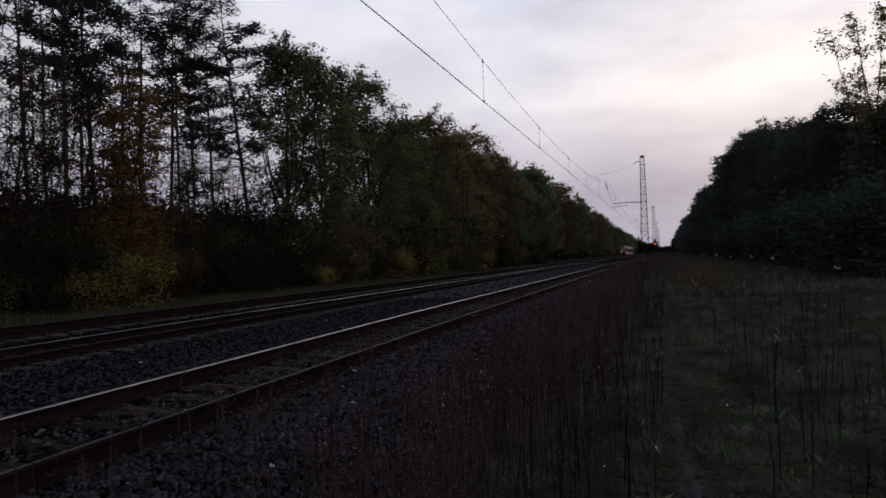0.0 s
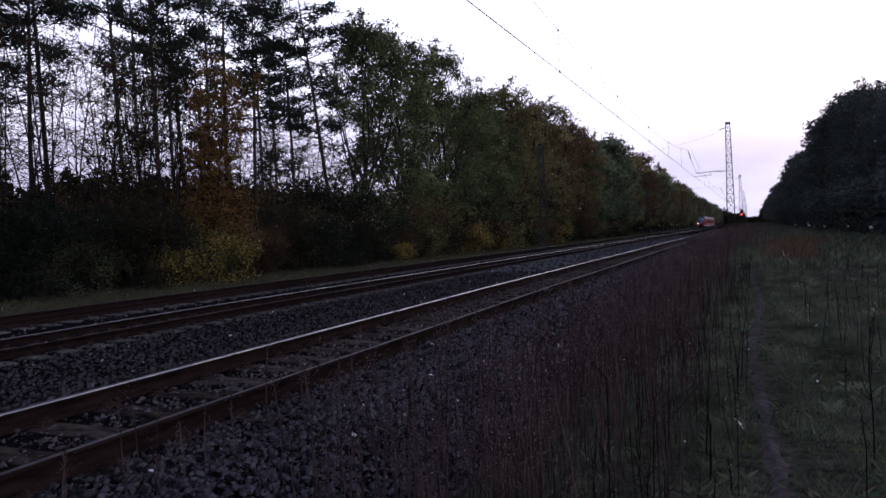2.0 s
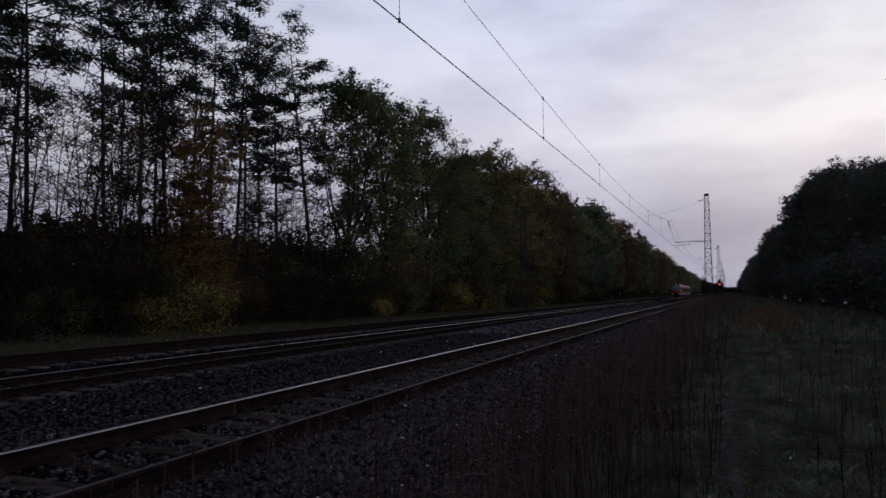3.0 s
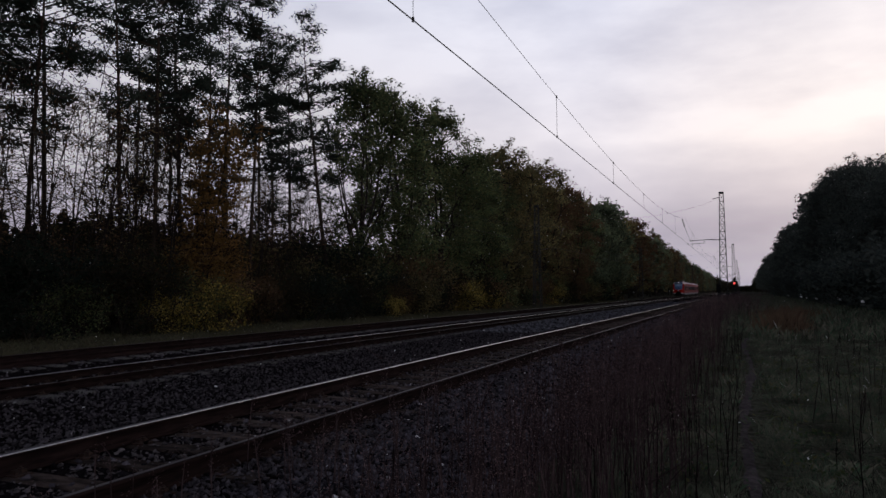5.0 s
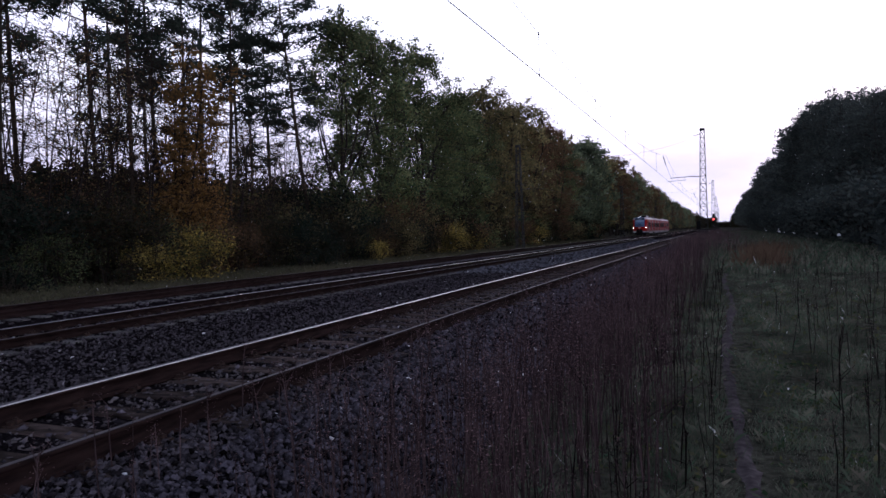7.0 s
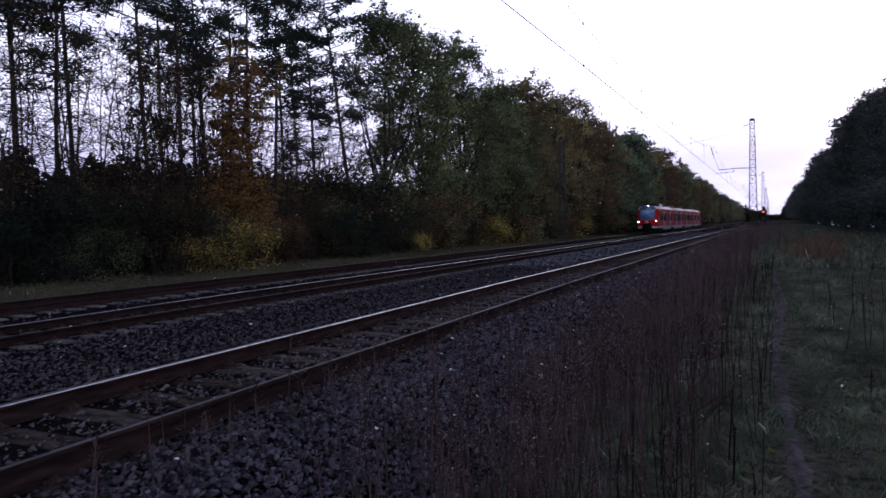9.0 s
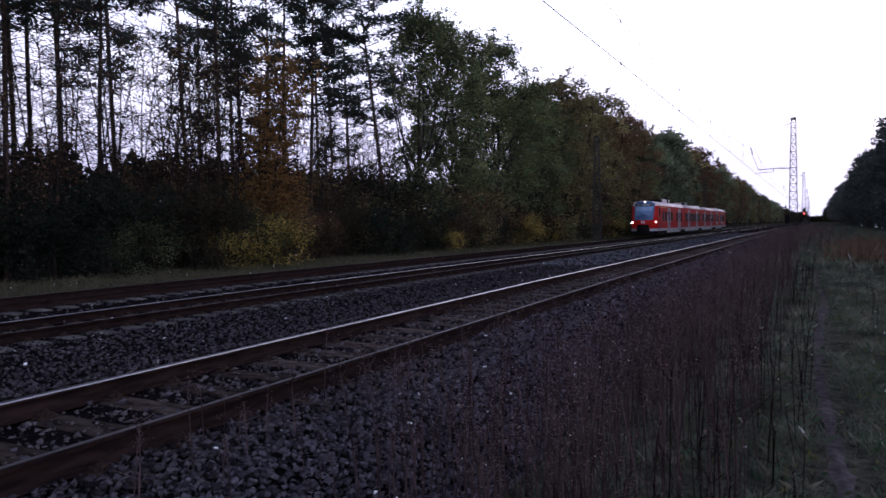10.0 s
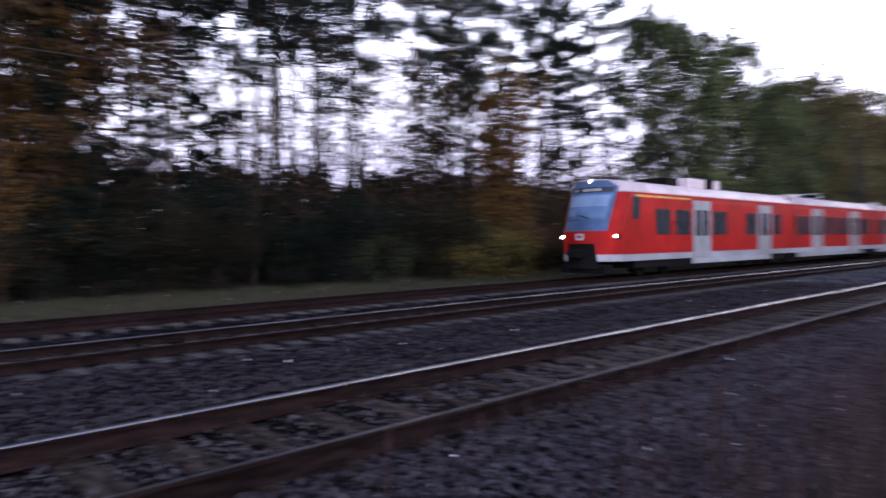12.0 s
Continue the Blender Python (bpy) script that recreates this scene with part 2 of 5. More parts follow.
# right-hand wood only: backlit shade and bluish haze mixed into the leaf colour
L_SHADE = leaf_mat("backlit_shade_oak_leaves", [(0.042, 0.055, 0.052), (0.062, 0.076, 0.068), (0.084, 0.094, 0.082)], 0.3)
L_COOL = leaf_mat("cool_green_oak_leaves", [(0.075, 0.105, 0.068), (0.115, 0.145, 0.088), (0.155, 0.175, 0.10)], 0.4, 0.3)
# needles darkened below their own green to stand in for wood shade
L_EVER = leaf_mat("shade_darkened_evergreen_needles", [(0.008, 0.014, 0.010), (0.014, 0.022, 0.016), (0.022, 0.030, 0.022)], 0.1)
L_GRASS = leaf_mat("meadow_grass_blades", [(0.052, 0.098, 0.058), (0.088, 0.145, 0.080), (0.122, 0.168, 0.098), (0.16, 0.142, 0.112)], 0.3, 1.6)
L_HERB = leaf_mat("meadow_herb_leaves", [(0.03, 0.07, 0.032), (0.05, 0.11, 0.044), (0.085, 0.135, 0.055), (0.15, 0.14, 0.06)], 0.25)
L_FALLEN = leaf_mat("fallen_tree_leaves", [(0.09, 0.035, 0.02), (0.16, 0.07, 0.03), (0.20, 0.12, 0.04), (0.2, 0.17, 0.13)], 0.1)
L_DRY = leaf_mat("pale_verge_grass_blades", [(0.08, 0.068, 0.044), (0.125, 0.105, 0.065), (0.055, 0.06, 0.034)], 0.2)
L_PLUME = leaf_mat("brown_seed_heads", [(0.10, 0.062, 0.067), (0.155, 0.10, 0.105), (0.20, 0.138, 0.136)], 0.4)
L_REED = leaf_mat("rust_coloured_dead_grass", [(0.12, 0.075, 0.05), (0.17, 0.11, 0.07), (0.21, 0.15, 0.10)], 0.3)
M_RED = mat("traffic_red_paint", (0.36, 0.009, 0.007), (0.43, 0.013, 0.009), 2.0, 0.42, bump=0.0, big=0.5, rnd=0.0, spec=0.12)
M_ROOF = mat("pale_pinkish_grey_roof_sheet", (0.52, 0.42, 0.43), (0.66, 0.55, 0.56), 3.0, 0.45, bump=0.05, big=0.4)
M_WHITE = mat("light_grey_stripe_paint", (0.42, 0.42, 0.45), (0.54, 0.54, 0.57), 4.0, 0.4, bump=0.0)
M_DOOR = mat("light_grey_door_paint", (0.34, 0.34, 0.36), (0.43, 0.43, 0.45), 4.0, 0.4, bump=0.0)
M_GLASS = mat("dark_tinted_glass", (0.026, 0.029, 0.034), (0.05, 0.054, 0.062), 2.0, 0.22, bump=0.0, spec=0.35)
# the blue of the reflected sky is put into the glass colour
M_SCREEN = mat("sky_reflection_windscreen", (0.09, 0.155, 0.28), (0.14, 0.215, 0.36), 1.2, 0.2, bump=0.0, spec=0.2)
M_UPSCREEN = mat("pale_blue_upper_screen", (0.20, 0.30, 0.46), (0.27, 0.37, 0.53), 1.5, 0.35, bump=0.0, spec=0.2)
M_BLUE = mat("blue_grey_cab_panel", (0.07, 0.12, 0.24), (0.10, 0.16, 0.29), 2.0, 0.4, bump=0.0, spec=0.2)
M_UNDER = mat("dirty_black_underframe", (0.004, 0.004, 0.0045), (0.013, 0.012, 0.012), 8.0, 0.85, bump=0.3, spec=0.08)
M_YELLOW = mat("yellow_class_band_paint", (0.62, 0.36, 0.05), (0.7, 0.42, 0.07), 4.0, 0.4, bump=0.0)
G_HEAD = glow("headlight_lens", (1.0, 0.88, 0.70), 40.0)
G_RED = glow("red_signal_lens", (1.0, 0.06, 0.05), 7.0)
G_DEST = mat("pale_display_bar", (0.22, 0.21, 0.20), (0.34, 0.32, 0.30), 9.0, 0.5, bump=0.0)


# ---------------------------------------------------------------- mesh helpers
def np_mesh(name, V, F):
    """A mesh from an array of vertices and an array of faces with equal corner counts."""
    V, F = np.asarray(V, float), np.asarray(F, np.int32)
    me = bpy.data.meshes.new(name)
    me.vertices.add(len(V))
    me.vertices.foreach_set("co", V.astype(np.float32).ravel())
    n = F.shape[1]
    me.loops.add(F.size)
    me.loops.foreach_set("vertex_index", F.ravel())
    me.polygons.add(len(F))
    me.polygons.foreach_set("loop_start", np.arange(0, F.size, n, dtype=np.int32))
    me.update(calc_edges=True)
    return me


def obj(name, me, material, parent=None, label=""):
    ob = new(name, me)
    if material and not me.materials:
        me.materials.append(material)
    if parent:
        ob.parent = parent
    if label:
        ob["label"] = label
    return ob


def part(name, bm, material, parent, label="", smooth=False):
    me = bpy.data.meshes.new(name)
    bm.to_mesh(me)
    bm.free()
    if smooth:
        for p in me.polygons:
            p.use_smooth = True
    return obj(name, me, material, parent, label)


def add_box(bm, x0, x1, y0, y1, z0, z1, bevel=0.0):
    r = bmesh.ops.create_cube(bm, size=1, matrix=Matrix.LocRotScale(
        ((x0 + x1) / 2, (y0 + y1) / 2, (z0 + z1) / 2), None, (x1 - x0, y1 - y0, z1 - z0)))
    if bevel:
        es = {e for v in r["verts"] for e in v.link_edges}
        bmesh.ops.bevel(bm, geom=list(es), offset=bevel, segments=2, affect="EDGES", profile=0.6)
    return bm


def box(x0, x1, y0, y1, z0, z1, bevel=0.0):
    return add_box(bmesh.new(), x0, x1, y0, y1, z0, z1, bevel)


def add_rod(bm, a, b, r, sides=6, r2=None):
    a, b = Vector(a), Vector(b)
    q = (b - a).to_track_quat("Z", "Y")
    bmesh.ops.create_cone(bm, cap_ends=True, segments=sides, radius1=r, radius2=r if r2 is None else r2,
                          depth=(b - a).length, matrix=Matrix.LocRotScale((a + b) / 2, q, None))
    return bm


def tubes(segs, sides=5):
    """Tapered tubes for limbs: rows of p0, p1, r0, r1; thin twigs get three sides."""
    V, F = [], []
    base = 0
    full = sides
    for p0, p1, r0, r1 in segs:
        sides = full if r0 > 0.045 else 3
        ang = np.linspace(0, 2 * np.pi, sides, endpoint=False)
        d = p1 - p0
        n = np.linalg.norm(d)
        if n < 1e-6:
            continue
        d = d / n
        u = np.cross(d, (0.3, 0.9, 0.2))
        u /= np.linalg.norm(u)
        w = np.cross(d, u)
        ring = np.cos(ang)[:, None] * u + np.sin(ang)[:, None] * w
        V.append(p0 + ring * r0)
        V.append(p1 + ring * r1)
        i = np.arange(sides)
        j = (i + 1) % sides
        F.append(np.stack([base + i, base + j, base + sides + j, base + sides + i], 1))
        base += 2 * sides
    return np.concatenate(V), np.concatenate(F)


def leaf_quads(rng, P, size, aspect=0.6, up=0.4, droop=0.0):
    """One bent diamond leaf at each point of P, turned at random."""
    n = len(P)
    a = rng.normal(size=(n, 3))
    a[:, 2] = a[:, 2] * 0.6 - droop
    a /= np.linalg.norm(a, axis=1)[:, None]
    c = rng.normal(size=(n, 3))
    c[:, 2] += up
    b = np.cross(a, c)
    b /= np.linalg.norm(b, axis=1)[:, None] + 1e-9
    s = size * rng.uniform(0.6, 1.4, n)[:, None]
    V = np.stack([P, P + a * s * 0.5 + b * s * 0.5 * aspect, P + a * s, P + a * s * 0.5 - b * s * 0.5 * aspect], 1)
    return V.reshape(-1, 3), np.arange(4 * n).reshape(n, 4)


# ---------------------------------------------------------------- plan
NEAR, MID, FAR = -4.73, -12.56, -16.35          # track centres
Z_NEAR, Z_MID, Z_FAR = 0.0, -0.388, -0.29       # rail tops


def fall(y):
    """The line falls gently away from the viewer."""
    return -0.0042 * np.maximum(0.0, np.asarray(y, float) - 15.0)


SECTION = [(-400, 0.5), (-60, -0.3), (-30, -0.45), (-20.0, -0.6), (-18.6, -0.62), (-17.9, -0.5), (-14.6, -0.5), (-14.1, -0.585),
           (-10.9, -0.60), (-9.6, -0.62), (-7.4, -0.52), (-6.5, -0.20), (-2.95, -0.20), (-2.2, -0.42), (-1.6, -0.40), (-0.6, -0.33),
           (2.0, -0.32), (7, -0.25), (40, 0.0), (400, 1.0)]


def ground_z(x, y):
    xs, zs = zip(*SECTION)
    return np.interp(x, xs, zs) + fall(y)


def strip(x0, x1, nx, ys, rough, seed, lift=0.0):
    rng = np.random.default_rng(seed)
    xs = np.linspace(x0, x1, nx)
    X, Y = np.meshgrid(xs, ys)
    Z = ground_z(X, Y) + lift
    n = np.array([noise.noise(Vector((float(a) * 0.9, float(b) * 0.9, seed))) for a, b in zip(X.ravel(), Y.ravel())]).reshape(X.shape)
    Z = Z + rough * n + rng.normal(scale=rough * 0.25, size=Z.shape)
    i = np.arange((len(ys) - 1) * (nx - 1))
    r, c = i // (nx - 1), i % (nx - 1)
    a = r * nx + c
    return np_mesh("strip", np.stack([X, Y, Z], -1).reshape(-1, 3), np.stack([a, a + 1, a + nx + 1, a + nx], 1))


YS = np.concatenate([np.linspace(-60, -4, 20), np.arange(-3, 40, 0.5), np.arange(40, 120, 4), np.linspace(120, 700, 30), [1500, 3500]])


def build_ground():
    xs = np.array(sorted({x for x, _ in SECTION} | set(np.arange(-31, 12, 0.5)) | {-3000, -150, -90, 20, 90, 150, 3000}))
    X, Y = np.meshgrid(xs, np.concatenate([[-1500, -300], YS]))
    Z = ground_z(X, Y)
    n = np.array([noise.noise(Vector((float(a) * 0.35, float(b) * 0.35, 2.0))) for a, b in zip(X.ravel(), Y.ravel())]).reshape(X.shape)
    keep = (X < -19) | (X > -1.4)
    Z = np.where(keep, Z + 0.08 * n, Z - 0.03)
    nx, ny = X.shape[1], X.shape[0]
    i = np.arange((ny - 1) * (nx - 1))
    a = (i // (nx - 1)) * nx + i % (nx - 1)
    g = obj("ground", np_mesh("ground", np.stack([X, Y, Z], -1).reshape(-1, 3), np.stack([a, a + 1, a + nx + 1, a + nx], 1)), M_SOIL)
    tagged(g, "dark soil under meadow grass and forest litter", "ground", kind="structure")
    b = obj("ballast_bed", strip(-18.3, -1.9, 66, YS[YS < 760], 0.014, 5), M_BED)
    tagged(b, "dark crushed-stone ballast between and beside the tracks", "ballast", kind="structure")
    return b


ballast_bed = build_ground()


# ---------------------------------------------------------------- tracks
PROFILE = [(-0.0625, -0.172), (0.0625, -0.172), (0.0625, -0.160), (0.012, -0.138), (0.009, -0.045), (0.034, -0.032),
           (0.034, -0.011), (0.025, -0.001), (-0.025, -0.001), (-0.034, -0.011), (-0.034, -0.032), (-0.009, -0.045), (-0.012, -0.138), (-0.0625, -0.160)]


def rail_mesh(x, z, inner, shiny):
    ys = np.concatenate([np.arange(-45, 60, 3.0), np.arange(60, 700, 20.0)])
    P = np.array(PROFILE)
    n = len(P)
    V = np.concatenate([np.stack([x + P[:, 0], np.full(n, y), z + P[:, 1] + fall(y)], 1) for y in ys])
    F = []
    for k in range(len(ys) - 1):
        for i in range(n):
            j = (i + 1) % n
            F.append((k * n + i, k * n + j, (k + 1) * n + j, (k + 1) * n + i))
    me = np_mesh("rail", V, F)
    me.materials.append(M_RUST)
    me.materials.append(M_RUNNING if shiny else M_DULL)
    me.materials.append(M_DULL if shiny else M_RUST)
    for p in me.polygons:
        p.material_index = 1 if p.index % n == (6 if inner > 0 else 8) else 2 if p.index % n == 7 else 0
    return me


def sleeper_bm(seed, concrete):
    rng = np.random.default_rng(seed)
    bm = box(-1.3, 1.3, -0.13, 0.13, -0.16, 0.0, 0.018)
    for v in bm.verts:
        v.co += Vector(rng.normal(scale=0.002 if concrete else 0.006, size=3))
        if concrete:
            v.co.z -= 0.03 * max(0.0, 1 - abs(v.co.x) / 0.5)
    return bm


def fitting_bm():
    bm = box(-0.17, 0.17, -0.08, 0.08, -0.004, 0.016, 0.004)
    for s in (-1, 1):
        add_box(bm, s * 0.10 - 0.03, s * 0.10 + 0.03, -0.05, 0.05, 0.012, 0.045)
        add_rod(bm, (s * 0.12, 0, 0.0), (s * 0.12, 0, 0.075), 0.014, 4)
        add_rod(bm, (s * 0.12, 0, 0.045), (s * 0.12, 0, 0.062), 0.024, 6)
    return bm


def mesh_of(bm, material, name):
    me = bpy.data.meshes.new(name)
    bm.to_mesh(me)
    bm.free()
    me.materials.append(material)
    return me


def build_track(x, z, label, concrete, y1, fit_to, seed):
    t = new("railway_track")
    t.location = (0, 0, 0)
    tagged(t, label, "railway track", "parallel railway tracks")
    for s in (0.75, -0.75):
        obj("rail", rail_mesh(x + s, z, -s, x > FAR), None, t, "rusty steel rail with a worn shiny head")
    rng = np.random.default_rng(seed)
    ms = [mesh_of(sleeper_bm(seed + i, concrete), M_CONC if concrete else M_SLEEPER, "sleeper") for i in range(5)]
    fm = mesh_of(fitting_bm(), M_IRON, "rail_fastener")
    y, i = -8.0, 0
    while y < y1:
        zz = z - 0.176 + float(fall(y))
        s = obj("sleeper", ms[i % 5], None, t)
        s.matrix_world = pose(x + rng.normal(0, 0.02), y, zz, 0, 0, rng.normal(0, 0.7))
        if -2 < y < fit_to:
            for k in (0.75, -0.75):
                f = obj("rail_fastener", fm, None, t)
                f.matrix_world = pose(x + k, y, zz)
        y += 0.63
        i += 1


build_track(NEAR, Z_NEAR, "rusty railway track on weathered wooden sleepers in ballast", False, 130, 24, 10)
build_track(MID, Z_MID, "railway track with one shiny rail in dark ballast", True, 130, 40, 30)
build_track(FAR, Z_FAR, "railway track beside the grass verge, used by the train", True, 130, 0, 50)


# ---------------------------------------------------------------- ballast stones
def stone_variants():
    out = []
    for s in range(10):
        rng = np.random.default_rng(100 + s)
        bm = bmesh.new()
        bmesh.ops.create_icosphere(bm, subdivisions=1, radius=1)
        for v in bm.verts:
            v.co = Vector(v.co) * rng.uniform(0.55, 1.35)
        V = np.array([v.co[:] for v in bm.verts]) * np.array([1.0, rng.uniform(0.6, 0.9), rng.uniform(0.45, 0.75)])
        F = np.array([[v.index for v in f.verts] for f in bm.faces])
        bm.free()
        out.append((V, F))
    return out


STONES = stone_variants()


def chip_variants():
    """Coarser stones for ballast farther off: eight-faced chips."""
    out = []
    base = np.array([(1, 0, 0), (0, 1, 0), (-1, 0, 0), (0, -1, 0), (0, 0, 1), (0, 0, -1)], float)
    F = np.array([(0, 1, 4), (1, 2, 4), (2, 3, 4), (3, 0, 4), (1, 0, 5), (2, 1, 5), (3, 2, 5), (0, 3, 5)])
    for s in range(10):
        rng = np.random.default_rng(200 + s)
        V = base * rng.uniform(0.8, 1.4, (6, 1)) + rng.normal(scale=0.3, size=(6, 3))
        out.append((V * (1, 0.85, 0.75), F))
    return out


CHIPS = chip_variants()


def stones(name, rng, n, xr, yr, size, lift, power=1.0, kinds=None, material=M_STONE):
    VV, FF, base = [], [], 0
    u = rng.uniform(size=n) ** power
    Y = yr[0] + u * (yr[1] - yr[0])
    X = rng.uniform(xr[0], xr[1], n)
    Z = ground_z(X, Y) + lift
    for i in range(n):
        V, F = (kinds or STONES)[i % 10]
        a, b = rng.uniform(0, 6.28), rng.uniform(-0.9, 0.9)
        c, s, cb, sb = math.cos(a), math.sin(a), math.cos(b), math.sin(b)
        R = np.array([[c, -s * cb, s * sb], [s, c * cb, -c * sb], [0, sb, cb]])
        VV.append(V * size * rng.uniform(0.55, 1.5) @ R.T + (X[i], Y[i], Z[i] + rng.uniform(-0.02, 0.03)))
        FF.append(F + base)
        base += len(V)
    ob = obj(name, np_mesh(name, np.concatenate(VV), np.concatenate(FF)), material, ballast_bed)
    ob["kind"] = "stuff"
    return ob


def build_stones():
    rng = np.random.default_rng(7)
    stones("ballast_stones", rng, 9000, (-3.95, -3.15), (0.3, 12), 0.022, 0.01, 1.2, CHIPS, M_DARKSTONE)
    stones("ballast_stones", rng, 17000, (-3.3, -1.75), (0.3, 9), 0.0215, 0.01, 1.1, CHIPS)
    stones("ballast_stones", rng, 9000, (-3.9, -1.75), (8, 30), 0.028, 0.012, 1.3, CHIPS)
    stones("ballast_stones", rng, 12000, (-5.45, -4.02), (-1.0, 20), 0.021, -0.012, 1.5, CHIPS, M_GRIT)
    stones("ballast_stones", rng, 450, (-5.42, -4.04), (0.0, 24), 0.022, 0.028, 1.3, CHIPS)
    stones("ballast_stones", rng, 36000, (-11.7, -5.55), (-1.0, 34), 0.022, 0.012, 1.4, CHIPS, M_DARKSTONE)
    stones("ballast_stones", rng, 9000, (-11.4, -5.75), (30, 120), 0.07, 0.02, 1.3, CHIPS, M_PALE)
    stones("ballast_stones", rng, 5000, (-3.9, -2.2), (28, 120), 0.06, 0.015, 1.4, CHIPS)
    stones("ballast_stones", rng, 7000, (-18.0, -11.9), (0.5, 45), 0.034, 0.014, 1.2, CHIPS, M_DARKSTONE)
    ms = [np_mesh("ballast_stone", V * 0.029, F) for V, F in STONES]
    for m in ms:
        m.materials.append(M_STONE)
    for i in range(240):
        x, y = rng.uniform(-3.7, -1.8), 2.0 + 6.0 * rng.uniform() ** 1.3
        s = obj("ballast_stone", ms[i % 10], None, ballast_bed)
        s.matrix_world = pose(x, y, float(ground_z(x, y)) + 0.035, rng.uniform(-25, 25), rng.uniform(-25, 25), rng.uniform(0, 360))


build_stones()


# ---------------------------------------------------------------- trees
def grow(rng, segs, tips, p, d, length, r, depth, spread, curl, kids):
    """Recursive limbs: a bent limb of three pieces, then kids from its upper half."""
    q = p
    pieces = 3 if depth > 1 else 2 if depth == 1 else 1
    for k in range(pieces):
        d = d + rng.normal(scale=curl, size=3)
        d[2] += 0.05
        d /= np.linalg.norm(d)
        n = q + d * length / pieces
        r1 = r * 0.83 ** (3 / pieces)
        segs.append((q, n, r, r1))
        if depth <= 1:
            tips += [n, q + (n - q) * 0.6, q + (n - q) * 0.3][:3 if depth == 0 else 1]
        q, r = n, r1
        if depth > 0 and (k > 0 or pieces == 2):
            for _ in range(kids if k == pieces - 1 else 1):
                e = d + rng.normal(scale=spread, size=3)
                e /= np.linalg.norm(e)
                grow(rng, segs, tips, n, e, length * rng.uniform(0.55, 0.8), r * 0.62, depth - 1, spread, curl, kids)


def broadleaf(name, seed, H, bole, depth, nleaf, leaf, clump, leafmat, stems=1, spread=0.55, low=0.0, first=0.34, wide=1.0):
    """A prototype tree or shrub: an Empty with a trunk (and limbs) and a crown."""
    rng = np.random.default_rng(seed)
    segs, tips = [], []
    for s in range(stems):
        lean = rng.normal(scale=0.05 + (0.22 if H < 8 else 0.04) * (stems > 1), size=3)
        d = np.array([lean[0], lean[1], 1.0])
        d /= np.linalg.norm(d)
        p = np.array([rng.normal(0, 0.15 * stems ** 0.5), rng.normal(0, 0.15 * stems ** 0.5), -0.3])
        r = H * 0.017 / stems ** 0.4
        k = 5
        for i in range(k):
            n = p + d * H * bole / k
            segs.append((p, n, r * (1.25 if i == 0 else 1), r * 0.95))
            p, r = n, r * 0.95
            d = d + rng.normal(scale=0.035, size=3)
            d /= np.linalg.norm(d)
            if i >= 1 and rng.uniform() < 0.75:
                e = np.array([rng.normal(), rng.normal(), 0.25 + low])
                e /= np.linalg.norm(e)
                grow(rng, segs, tips, p, e, H * first * rng.uniform(0.4, 0.7), r * 0.4, max(1, depth - 1), spread, 0.12, 1)
        grow(rng, segs, tips, p, d, H * first, r * 0.9, depth, spread, 0.10, 2)
        for _ in range(2):
            e = d + rng.normal(scale=0.6 * wide, size=3)
            e[2] = abs(e[2])
            e /= np.linalg.norm(e)
            grow(rng, segs, tips, p, e, H * first * 0.9, r * 0.7, depth, spread, 0.12, 2)
    T = np.array(tips)
    top = T[:, 2].max()
    sc = H / top
    segs = [(a * sc, b * sc, max(q * sc, 0.010), max(w * sc, 0.008)) for a, b, q, w in segs]
    T = T * sc
    e = new(name)
    V, F = tubes(segs, 5)
    obj("trunk", np_mesh("trunk", V, F), M_BARK, e)
    if nleaf:
        P = T[rng.integers(0, len(T), nleaf)] + rng.normal(scale=clump, size=(nleaf, 3)) * (1, 1, 0.75)
        P = P[P[:, 2] > 0.05]
        V, F = leaf_quads(rng, P, leaf)
        obj("crown", np_mesh("crown", V, F), leafmat, e)
    return e


